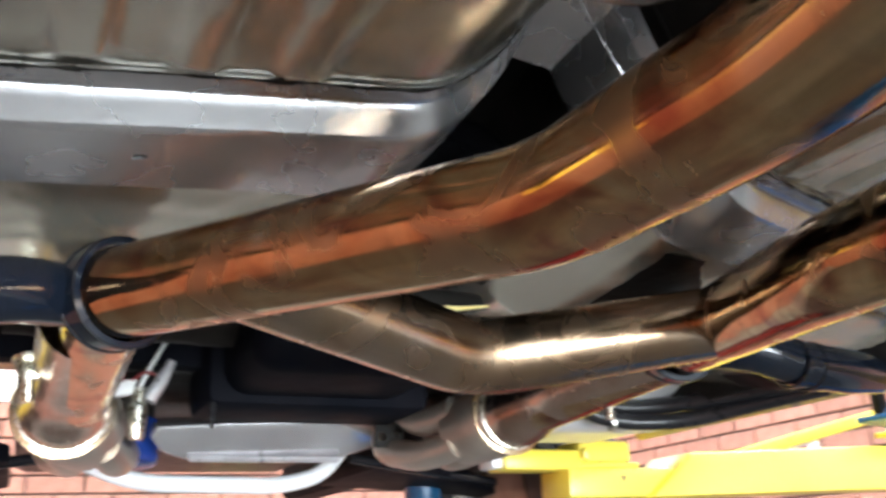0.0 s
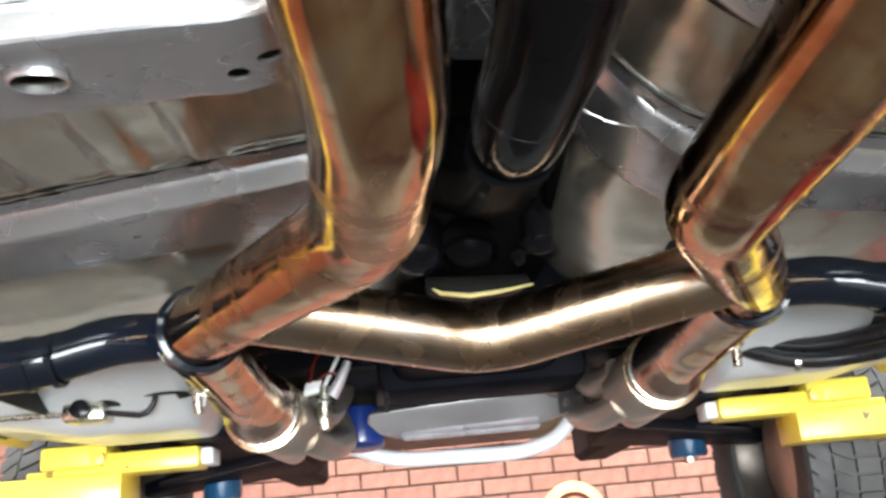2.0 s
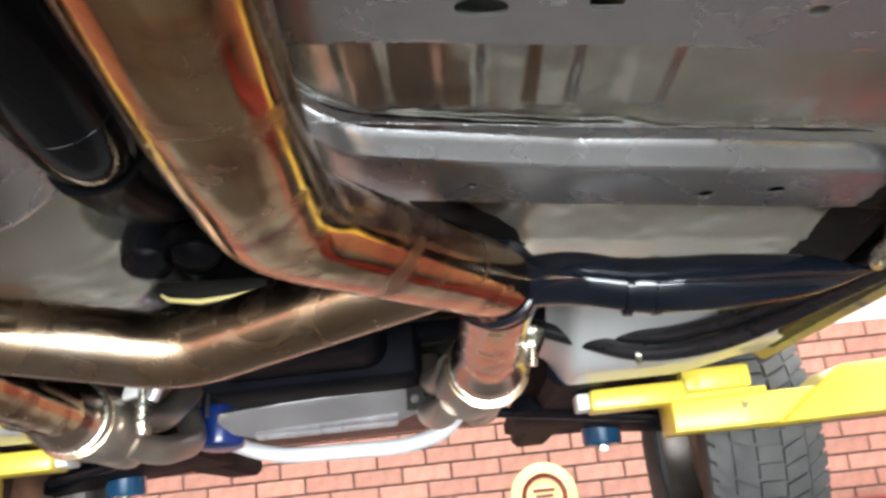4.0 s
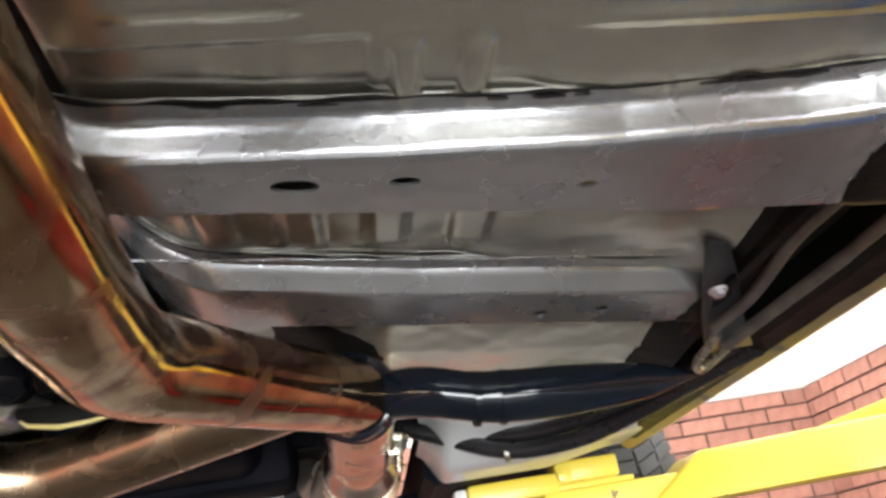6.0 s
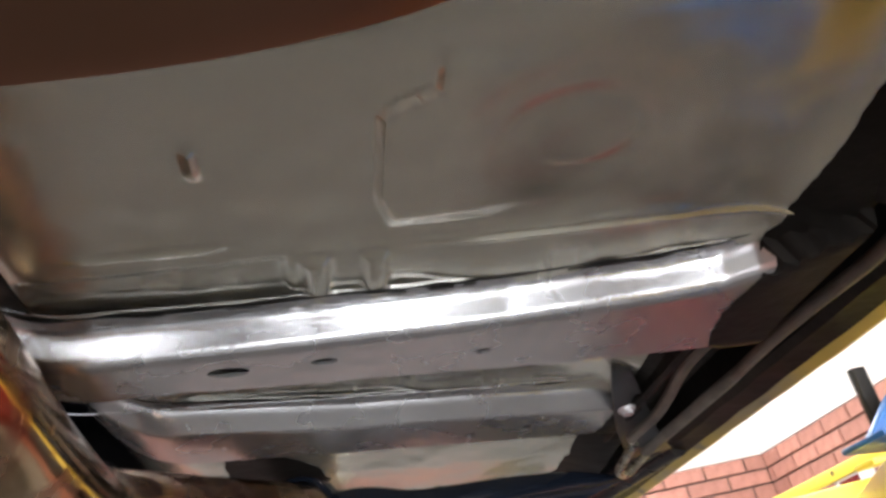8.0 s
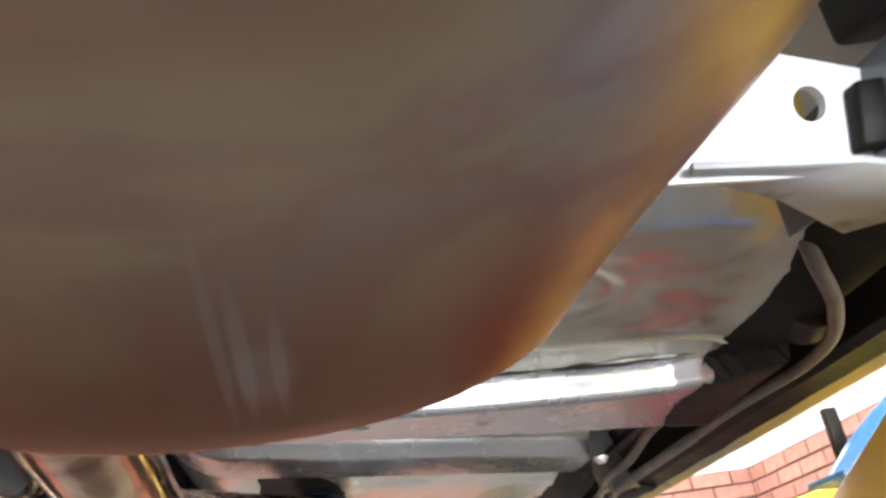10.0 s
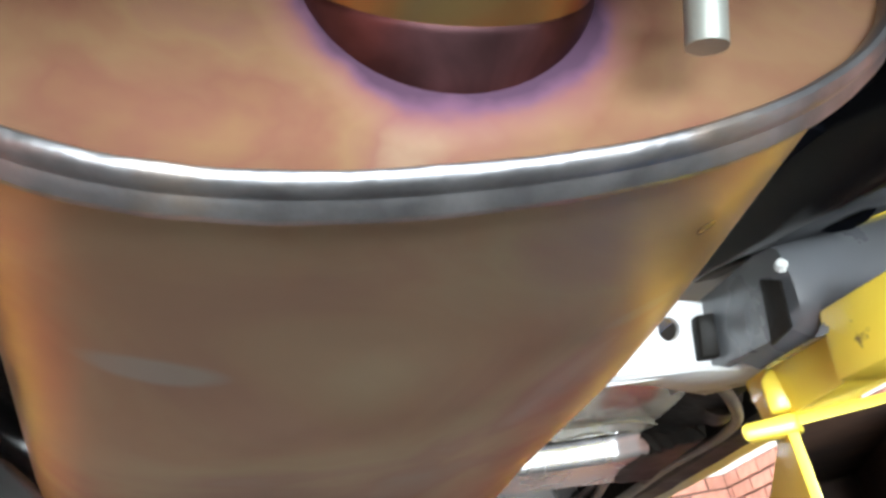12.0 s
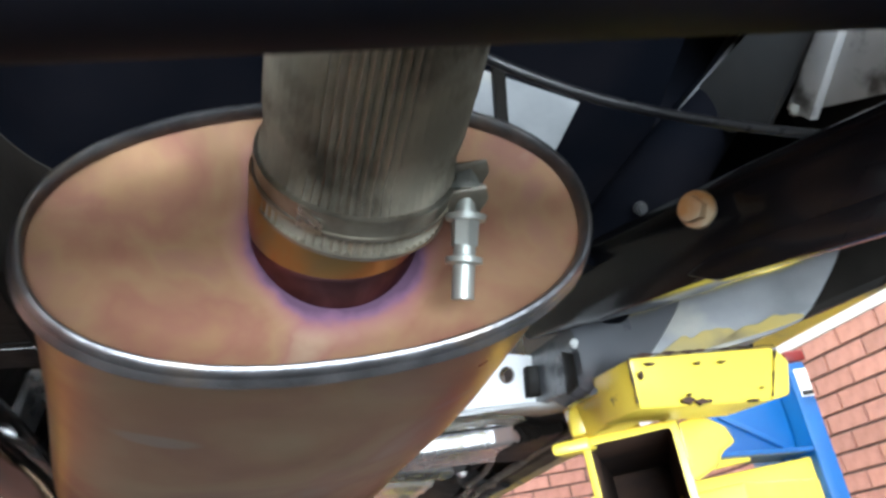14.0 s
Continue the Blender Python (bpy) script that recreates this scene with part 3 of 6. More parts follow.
def floor_z(x, y):
    z = steps(FLOOR_Y, y) + slope(x, y) + tunnel(x)
    ax = abs(x)
    z += dent(ax, y, 0.424, 0.480, 0.062, 0.060, 0.0007) + dent(ax, y, 0.424, 0.480, 0.041, 0.040, 0.0007) + dent(ax, y, 0.430, 0.476, 0.026, 0.024, -0.0005)
    edge = 0.338 + 0.022 * (1 - smooth(0.432, 0.448, y)) + 0.006 * smooth(0.50, 0.53, y)
    z -= 0.0042 * smooth(edge - 0.002, edge + 0.002, ax) * (1 - smooth(0.36, 0.43, ax)) * smooth(0.41, 0.428, y) * (1 - smooth(0.520, 0.535, y))
    z -= 0.0035 * smooth(0.35, 0.40, ax) * smooth(0.5490, 0.5520, y) + 0.002 * smooth(0.35, 0.40, ax) * math.exp(-((y - 0.547) / 0.004) ** 2) * (1 - smooth(0.49, 0.52, ax))
    for rx in (0.302, 0.332):
        z += panel_mark(ax, y, rx, rx + 0.012, 0.556, 0.606, -0.0042, 0.004)
    z += panel_mark(ax, y, 0.17, 0.292, 0.553, 0.600, 0.0022, 0.003)
    z -= 0.003 * math.exp(-((y - 0.5345 - 0.05 * (ax - 0.22) ** 2) / 0.0022) ** 2) * smooth(0.19, 0.205, ax) * (1 - smooth(0.255, 0.27, ax))
    z -= 0.003 * math.exp(-((ax - 0.262) / 0.0025) ** 2) * smooth(0.455, 0.462, y) * (1 - smooth(0.472, 0.482, y))
    for k in range(4):
        z += panel_mark(ax, y, 0.178 + 0.058 * k, 0.204 + 0.058 * k, 0.70, 0.835, -0.0045, 0.006)
    z -= 0.016 * smooth(0.525, 0.60, ax) ** 1.5
    z += 0.0012 * noise.noise((x * 14, y * 14, 0.3)) + 0.0005 * noise.noise((x * 45, y * 45, 1.3))
    return z


car = thing("car", (0, 0, 1.8), "yellow car raised on the lift, silver painted underside", "car")
part("floor_pan", sheet(-0.600, 0.600, 0.25, 1.5, floor_z, 0, 0, xs=spaced(-0.600, 0.600, 0.0045, [(0.165, 0.575, 0.0018)]), ys=spaced(0.25, 1.5, 0.0045, [(0.405, 0.612, 0.0016), (0.675, 0.83, 0.003)])), PAN, car, "silver painted pressed steel floor")
part("tunnel_liner", sheet(-0.105, 0.165, 0.201, 0.70, lambda x, y: floor_z(x, y) - 0.004 + 0.003 * smooth(0.15, 0.165, x), 60, 60, 0.0015), SATIN, car, "black sheet along the tunnel")
# Black patch stands in for a dark reflection in the floor above the pipe.
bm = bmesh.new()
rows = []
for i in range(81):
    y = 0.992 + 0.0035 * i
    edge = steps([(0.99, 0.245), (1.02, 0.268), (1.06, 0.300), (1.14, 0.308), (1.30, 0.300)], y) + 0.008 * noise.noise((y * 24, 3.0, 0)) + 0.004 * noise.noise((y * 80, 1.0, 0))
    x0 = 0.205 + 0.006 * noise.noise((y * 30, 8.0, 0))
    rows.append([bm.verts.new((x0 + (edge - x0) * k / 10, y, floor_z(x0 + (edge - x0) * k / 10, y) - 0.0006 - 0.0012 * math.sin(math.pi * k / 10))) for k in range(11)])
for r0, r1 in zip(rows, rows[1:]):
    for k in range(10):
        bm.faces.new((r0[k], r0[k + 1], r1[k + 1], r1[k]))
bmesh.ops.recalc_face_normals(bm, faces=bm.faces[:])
part("heat_coat", bm, SATIN, car, "black patch painting the dark reflection over the pipe joint")
part("tunnel_liner", sheet(-0.040, 0.100, 0.705, 1.13, lambda x, y: floor_z(x, y) - 0.004, 36, 80, 0.0015), SATIN, car, "black sheet on the tunnel crown")
# Rear part of the floor in black, so its shade is in the paint.
part("rear_floor", sheet(-0.575, 0.575, -0.9, 0.249, floor_z, 100, 80), MATTE, car, "rear floor, blackened for the shade it lies in")


REAR_WALL = [(-0.6, 0.582), (-0.15, 0.580), (0.0, 0.590), (0.20, 0.599), (0.30, 0.607), (0.41, 0.610), (0.50, 0.605), (0.535, 0.600), (0.555, 0.588), (0.572, 0.566), (0.60, 0.54)]
REAR_FRONT = [(-0.6, 0.642), (-0.15, 0.640), (0.0, 0.645), (0.20, 0.650), (0.32, 0.668), (0.45, 0.690), (0.60, 0.700)]
FRONT_WALL = [(-0.6, 0.886), (-0.36, 0.874), (-0.13, 0.852), (0.0, 0.846), (0.13, 0.853), (0.20, 0.868), (0.33, 0.891), (0.43, 0.898), (0.50, 0.907), (0.60, 0.912)]
FRONT_FRONT = [(-0.6, 0.955), (-0.2, 0.944), (0.2, 0.946), (0.35, 0.965), (0.60, 0.988)]


def beam_point(x, v, wall, front, z_seam, z_low, flange, lean, dip):
    """Place on a hat-section beam at x; v runs 0 to 1 along the flange, to 2 down the wall, to 3 over the face and to 4 up the far side."""
    ya, yb = steps(wall, x), steps(front, x)
    ys = ya - lean
    y = steps([(0, ys - flange), (0.93, ys - 0.003), (1.0, ys), (1.12, ys + 0.001), (1.88, ya - 0.001), (2.0, ya + 0.001), (2.10, ya + 0.005), (2.94, yb - 0.003), (3.0, yb), (4.0, yb + 0.014)], v)
    z = steps([(0, z_seam), (0.93, z_seam - 0.001), (1.0, z_seam - 0.0025), (1.12, z_seam - 0.005), (1.88, z_low + 0.004), (2.0, z_low + 0.0012), (2.10, z_low), (2.94, z_low - dip), (3.0, z_low - dip + 0.002), (4.0, z_low + 0.034)], v)
    z += slope(x, y) + tunnel(x) - 0.003
    z += 0.0005 * noise.noise((x * 16, y * 16, 4.0)) + 0.0007 * noise.noise((x * 14, y * 60, 7.0)) * (1 - smooth(0.7, 1.1, v)) + 0.00018 * noise.noise((x * 90, v * 4, 2.0))
    return y, z


def pressed_beam(x0, x1, nx, holes, *shape):
    """Hat-section beam of pressed sheet; holes are (x, v, half width, half height in v)."""
    vs = [0, 0.25, 0.5, 0.75, 0.93, 1.0, 1.12, 1.35, 1.6, 1.75, 1.88, 1.95, 2.0, 2.05, 2.10] + [2.10 + 0.042 * k for k in range(1, 21)] + [2.97, 3.0, 3.15, 3.5, 4.0]
    bm = sheet(x0, x1, 0, 4, lambda x, y: 0.0, nx, 0, 0.002, holes, ys=vs)
    for v in bm.verts:
        y, z = beam_point(v.co.x, v.co.y, *shape)
        v.co.y, v.co.z = y, z + v.co.z
    bmesh.ops.recalc_face_normals(bm, faces=bm.faces[:])
    return bm


def face_hole(x, y, rx, ry, wall, front):
    ya, yb = steps(wall, x) + 0.005, steps(front, x) - 0.003
    return (x, 2.10 + 0.84 * (y - ya) / (yb - ya), rx, ry * 0.84 / (yb - ya))


REAR_SHAPE = (REAR_WALL, REAR_FRONT, 1.818, 1.797, 0.013, 0.004, 0.0012)
FRONT_SHAPE = (FRONT_WALL, FRONT_FRONT, 1.853, 1.833, 0.016, 0.010, 0.003)
rear_holes = [face_hole(hx, hy, rx, ry, REAR_WALL, REAR_FRONT) for hx, hy, rx, ry in ((0.254, 0.628, 0.0115, 0.0068), (0.306, 0.631, 0.0078, 0.0046), (0.400, 0.649, 0.0052, 0.0042), (-0.211, 0.607, 0.0125, 0.0080), (-0.124, 0.622, 0.0055, 0.0050), (-0.108, 0.614, 0.0062, 0.0042))]
front_holes = [face_hole(hx, hy, rx, ry, FRONT_WALL, FRONT_FRONT) for hx, hy, rx, ry in ((0.435, 0.948, 0.0064, 0.0070), (0.487, 0.943, 0.0064, 0.0070), (0.255, 0.918, 0.0040, 0.0045), (-0.267, 0.902, 0.0050, 0.0030))]
part("crossmember", pressed_beam(-0.560, -0.04, 196, [h for h in rear_holes if h[0] < 0], *REAR_SHAPE), BEAM, car, "bright silver crossmember with a lipped hole")
part("crossmember", pressed_beam(0.105, 0.560, 172, [h for h in rear_holes if h[0] > 0], *REAR_SHAPE), BEAM, car, "bright silver crossmember with round holes")
part("crossmember", pressed_beam(-0.574, 0.574, 420, front_holes, *FRONT_SHAPE), BEAM, car, "bright silver front crossmember, welded flange")
ring = lathe((-0.211, 0.607, 1.7955), (0, 0, -1), [(0.0124, -0.002), (0.0124, 0.0012), (0.0134, 0.0018), (0.0142, 0.0004), (0.0142, -0.002)], 32)
bmesh.ops.scale(ring, vec=(1, 0.66, 1), space=Matrix.Translation((0, -0.607, 0)), verts=ring.verts[:])
part("hole_lip", ring, BEAM, car, "pressed bright lip of the hole")

# dark slivers and a dark bead for the shaded open gaps along the flange seams
for gx, gw, gt in ((0.345, 0.010, 0.0016), (0.366, 0.016, 0.0022), (0.386, 0.008, 0.0016), (0.446, 0.040, 0.0022), (0.482, 0.026, 0.0026), (0.214, 0.016, 0.0014), (0.26, 0.018, 0.0010)):
    pts = []
    for sgn in (1, -1):
        for k in range(11):
            x = gx + gw * (k if sgn > 0 else 10 - k) / 10
            y, z = beam_point(x, 0.30 + 0.10 * noise.noise((x * 90, 0, 3)), *REAR_SHAPE)
            taper = math.sin(math.pi * (0.08 + 0.84 * (x - gx) / gw))
            pts.append((x, y + sgn * gt * taper * (0.5 + 0.4 * noise.noise((x * 210, sgn, 0))), z - 0.0004))
    part("seam_gap", prism(pts, (0, 0, -0.0007), 0.0), DARK, car)

for shape in (REAR_SHAPE, FRONT_SHAPE):
    xs = [-0.56 + 0.005 * k for k in range(225)]
    pts = []
    for x in xs:
        y, z = beam_point(x, 0.0, *shape)
        pts.append(Vector((x, y + 0.0012 * noise.noise((x * 70, z * 9, 0)), z - 0.0006)))
    part("seam_sealer", new_tube(pts, [0.0005 + 0.0016 * max(0.0, noise.noise((p.x * 55, p.z * 31, 2)) + 0.25) for p in pts], 8), SATIN, car, "dark bead for the shade in the seam gap")
    beads = [Vector((x, *beam_point(x, 0.98, *shape))) for x in xs]
    part("weld_bead", new_tube([p + Vector((0, 0.0006 * noise.noise((p.x * 120, 1, 0)), -0.0008)) for p in beads], [0.0004 + 0.0012 * abs(noise.noise((p.x * 80, 7, 0))) for p in beads], 8), BEAM, car, "lumpy painted weld bead")

# sills and the black channel beside them
def channel_edge(y):
    """Inner edge of the channel, which runs a little outwards towards the front."""
    return 0.579 + 0.010 * (y - 0.5)


SILL = [(0.7155, 1.90), (0.7155, 1.800), (0.719, 1.796), (0.728, 1.790), (0.736, 1.792), (0.745, 1.812), (0.80, 1.850), (0.86, 1.93), (0.86, 2.02)]
LIP_PROFILE = [(-0.004, 1.86), (-0.004, 1.803), (-0.001, 1.800), (0.002, 1.800), (0.005, 1.804), (0.007, 1.822), (0.022, 1.826), (0.027, 1.821), (0.033, 1.820), (0.037, 1.828), (0.039, 1.86)]


def channel_lip(s):
    """Folded double lip with a rounded rear end."""
    bm = bmesh.new()
    rows = []
    for k in range(74):
        y = 0.462 + (0.0035 * k if k < 12 else 0.042 + 0.0183 * (k - 12))
        f = math.sqrt(max(0.0, 1 - ((0.502 - y) / 0.0405) ** 2)) if y < 0.502 else 1.0
        f = max(f, 0.12)
        xe = channel_edge(y)
        wave = 0.0008 * noise.noise((y * 30, 0, s))
        rows.append([bm.verts.new((s * (xe + 0.018 + (x - 0.018) * (0.25 + 0.75 * f)), y, 1.86 + (z - 1.86) * f + wave)) for x, z in LIP_PROFILE])
    n = len(LIP_PROFILE)
    for r0, r1 in zip(rows, rows[1:]):
        for k in range(n):
            bm.faces.new((r0[k], r0[(k + 1) % n], r1[(k + 1) % n], r1[k]))
    bm.faces.new(list(reversed(rows[0])))
    bm.faces.new(rows[-1])
    bmesh.ops.recalc_face_normals(bm, faces=bm.faces[:])
    return bm


for s in (1, -1):
    part("channel_lip", channel_lip(s), SATIN, car, "black undercoated folded lip along the floor edge")
    part("channel_roof", sheet(0.585, 0.702, 0.33, 1.62, lambda x, y: 1.838 + 0.012 * smooth(0.59, 0.62, x) - 0.016 * smooth(0.67, 0.70, x) + 0.0008 * noise.noise((x * 30, y * 12, s)), 24, 80), SATIN, car, "black undercoated channel beside the sill")
    if s < 0:
        me = bpy.data.objects[car.children[-1].name].data
        me.transform(Matrix.Scale(-1, 4, (1, 0, 0)))
        me.flip_normals()
    part("sill_lip", extrude_profile([(s * x, z) for x, z in ((0.684, 1.86), (0.684, 1.806), (0.689, 1.799), (0.700, 1.797), (0.712, 1.7935), (0.715, 1.797), (0.715, 1.86))], 0.33, 1.62, 60, lambda y: (0.0012 * noise.noise((y * 14, 1, 0)), 0.0012 * noise.noise((y * 19, 5, 0)))), SATIN, car, "black inner lip of the sill")
    part("sill", extrude_profile([(s * x, z) for x, z in SILL], -0.2, 1.72, 40, lambda y: (0.001 * noise.noise((y * 20, 0, 0)), 0.0015 * noise.noise((y * 13, 3, 0)))), BODYYEL, car, "yellow sill with overspray and grime")
EDGE = [(0.26, 0.500), (0.30, 0.512), (0.34, 0.526), (0.38, 0.542), (0.42, 0.552), (0.46, 0.560), (0.52, 0.563), (0.57, 0.557), (0.60, 0.553), (0.64, 0.550), (0.70, 0.560), (0.78, 0.567), (0.86, 0.570), (0.90, 0.574), (0.96, 0.566), (1.0, 0.558), (1.3, 0.55)]


def coat_z(x, y):
    z = floor_z(x, y)
    for shape in (REAR_SHAPE, FRONT_SHAPE):
        wall, front = shape[0], shape[1]
        ya, yb = steps(wall, x), steps(front, x)
        if ya - 0.016 <= y <= yb + 0.014:
            v = steps([(ya - 0.018, 0.0), (ya - 0.004, 1.0), (ya + 0.001, 2.0), (yb, 3.0), (yb + 0.014, 4.0)], y)
            z = min(z, beam_point(x, v, *shape)[1])
    return z


for s in (1, -1):
    bm = bmesh.new()
    rows = []
    for i in range(291):
        y = 0.262 + 0.0036 * i
        x0 = steps(EDGE, y) + 0.004 * noise.noise((y * 22, 5.0, s)) + 0.0025 * noise.noise((y * 90, 2.0, s))
        x1 = 0.598
        row = []
        for k in range(7):
            f = k / 6
            x = x0 + (x1 - x0) * f
            row.append(bm.verts.new((s * x, y, coat_z(x, y) - 0.0005 - 0.0016 * min(1, f * 5))))
        rows.append(row)
    for r0, r1 in zip(rows, rows[1:]):
        for k in range(6):
            bm.faces.new((r0[k], r0[k + 1], r1[k + 1], r1[k]))
    bmesh.ops.recalc_face_normals(bm, faces=bm.faces[:])
    part("undercoat_strip", bm, SATIN, car, "black undercoat feathering onto the floor edge")
part("body_shell", new_box(-0.86, 0.86, -2.2, 3.2, 2.16, 2.6, bevel=0.08), BODYYEL, car, "yellow car body")
for s in (1, -1):
    part("side_panel", extrude_profile([(s * 0.861, 1.93), (s * 0.875, 1.95), (s * 0.885, 2.2), (s * 0.861, 2.2)], -2.2, 3.2), BODYYEL, car)

# front rails and torque boxes
for s in (1, -1):
    bm = sheet(0.36, 0.70, 1.36, 1.66, lambda x, y: 1.775 + 0.075 * (1 - smooth(1.36, 1.56, y)) + 0.02 * smooth(0.55, 0.70, x) + 0.05 * (1 - smooth(0.36, 0.40, x)), 40, 36, 0.003)
    bmesh.ops.scale(bm, vec=(s, 1, 1), verts=bm.verts[:])
    bmesh.ops.recalc_face_normals(bm, faces=bm.faces[:])
    part("torque_box", bm, LIGHTGREY, car, "pale grey enamelled frame box")
    rail = [(0.37, 1.79), (0.385, 1.775), (0.46, 1.775), (0.475, 1.79), (0.475, 1.88), (0.37, 1.88)]
    part("frame_rail", extrude_profile([(s * x, z) for x, z in rail], 1.66, 2.9), MATTE, car)
    part("toe_board", new_box(min(s * 0.12, s * 0.70), max(s * 0.12, s * 0.70), 1.50, 1.53, 1.84, 2.03), MATTE, car)


# ------------------------------------------------------------------ exhaust
exhaust = thing("exhaust_system", (0, 0.9, 1.77), "heat-tinted stainless dual exhaust with a crossover tube", "exhaust")
R_PIPE = 0.034
PATH_R = [(0.268, 1.40, 1.772), (0.280, 1.075, 1.795), (0.138, 0.758, 1.764), (0.141, 0.64, 1.768), (0.146, 0.55, 1.775), (0.150, 0.44, 1.785), (0.160, 0.36, 1.782), (0.178, 0.25, 1.765)]
PATH_L = [(-0.268, 1.40, 1.772), (-0.266, 1.062, 1.793), (-0.076, 0.760, 1.772), (-0.060, 0.62, 1.774), (-0.064, 0.45, 1.79), (-0.12, 0.20, 1.83), (-0.16, -0.5, 1.88)]
for path, s in ((PATH_R, 1), (PATH_L, -1)):
    pipe = part("pipe", new_tube(fillet(path, 0.030, 8), R_PIPE, 48), PIPE, exhaust, "mirror-like golden brown stainless pipe")
    c = Vector((0.269, 1.414, 1.777)) if s > 0 else Vector((-0.276, 1.442, 1.772))
    ax = (c - Vector((s * 0.275, 1.125, 1.796))).normalized()
    neck = part("neck", lathe(c, ax, [(0.037, -0.31), (0.037, -0.16), (0.040, -0.14), (0.037, -0.12), (0.0375, -0.095), (0.041, -0.07), (0.0465, -0.048), (0.048, -0.03), (0.046, -0.018), (0.048, -0.008), (0.048, 0.0)], 48), CHROME, exhaust, "bright stainless neck")
    part("flange_ring", ring_band(c, ax, 0.046, 0.010, 0.008), BRASS, exhaust, "gold-coloured flange ring")
    part("flange_lip", ring_band(c - ax * 0.012, ax, 0.045, 0.006, 0.004), ZINC, exhaust)
    part("clamp_bolt", new_tube([(s * 0.316, 1.25, 1.790), (s * 0.312, 1.25, 1.746)], 0.0055, 14), ZINC, exhaust, "zinc clamp bolt")
    part("clamp_nut", bolt(bmesh.new(), (s * 0.315, 1.25, 1.782), (0, -0.3, -1), 0.0095, 0.012), ZINC, exhaust, "zinc nut")
    part("clamp_lug", new_box(min(s * 0.298, s * 0.318), max(s * 0.298, s * 0.318), 1.243, 1.257, 1.766, 1.772, bevel=0.001), ZINC, exhaust)
    jc, jx = (Vector((0.272, 1.072, 1.7955)), Vector((0.36, 0.92, 0.04))) if s > 0 else (Vector((-0.260, 1.060, 1.7935)), Vector((-0.46, 0.88, 0.04)))
    joint = part("joint_clamp", ring_band(jc, jx, 0.0366, 0.022, 0.0046), NAVY, exhaust, "black band clamp")
    for off in (-0.0095, 0.0095):
        part("clamp_rim", ring_band(jc + jx.normalized() * off, jx, 0.0408, 0.003, 0.0014), BLACK, joint)
    bx = Vector((-s * 0.34, 0.92, -0.16)).normalized()
    part("collector", lathe(c + bx * 0.004, bx, [(0.047, -0.004), (0.051, 0.015), (0.049, 0.045), (0.044, 0.085), (0.0, 0.09)]), COLLECTOR, exhaust, "satin nickel header collector")
    for u, v in ((-0.024, -0.02), (0.024, -0.02), (-0.024, 0.024), (0.024, 0.024)):
        q0 = c + bx * 0.065 + Vector((u, 0, v))
        part("header_tube", new_tube(fillet([q0, q0 + bx * 0.07, q0 + Vector((-s * 0.02 + u, 0.17, 0.03 + v)), q0 + Vector((s * 0.02, 0.25, 0.14))], 0.04), 0.021, 24), COLLECTOR, exhaust)
    # cut-out branch
    branch = [(s * 0.270, 1.10, 1.800), (s * 0.335, 1.035, 1.785), (s * 0.385, 1.03, 1.769), (s * 0.44, 1.03, 1.766), (s * 0.52, 1.045, 1.767), (s * 0.607, 1.068, 1.770)]
    pts = fillet(branch, 0.03, 5)
    k = len(pts) - 1
    pts = pts[:k] + [pts[k - 1].lerp(pts[k], f) for f in (0.25, 0.45, 0.60, 0.72, 0.84, 0.93, 1.0)]
    radii = [steps([(0.27, 0.0235), (0.335, 0.0235), (0.37, 0.0225), (0.40, 0.0240), (0.46, 0.0240), (0.52, 0.0200), (0.55, 0.0165), (0.575, 0.0105), (0.595, 0.005), (0.607, 0.0022)], abs(p.x)) for p in pts]
    part("cutout_pipe", new_tube(pts, radii, 36), NAVY, exhaust, "glossy blue-black side dump pipe drawn to a point")
    for bx in (0.380, 0.404):
        part("pipe_bead", ring_band((s * bx, 1.030, 1.7695 if bx < 0.39 else 1.7678), (s, 0, -0.1), 0.0236, 0.007, 0.0018), NAVY, exhaust)
crossover = part("crossover_tube", new_tube(fillet([(-0.196, 0.955, 1.784), (0.005, 1.012, 1.749), (0.228, 0.962, 1.784)], 0.035, 8), 0.031, 48), CROSS, exhaust, "brushed bronze-toned crossover tube")

# ------------------------------------------------------------------ muffler
MUF_C, MUF_W, MUF_H = Vector((0.292, 0, 1.796)), 0.1215, 0.062


def oval(w, h, n=64, power=2.25):
    pts = []
    for k in range(n):
        a = 2 * math.pi * k / n
        c, s = math.cos(a), math.sin(a)
        pts.append((math.copysign(abs(c) ** (2 / power), c) * w, math.copysign(abs(s) ** (2 / power), s) * h))
    return pts


def oval_loft(rows, n=64):
    bm = bmesh.new()
    rings = []
    for y, w, h in rows:
        cx = MUF_C.x - 0.125 * y - 0.0085 * smooth(0.11, 0.255, y)
        skew = smooth(0.10, 0.26, y)
        rings.append([bm.verts.new((cx + x, y + skew * (0.065 * x - 0.0080), MUF_C.z - 0.15 * (y + 0.01) + z)) for x, z in oval(w, h, n)])
    for r0, r1 in zip(rings, rings[1:]):
        for k in range(n):
            bm.faces.new((r0[k], r0[(k + 1) % n], r1[(k + 1) % n], r1[k]))
    return bm, rings


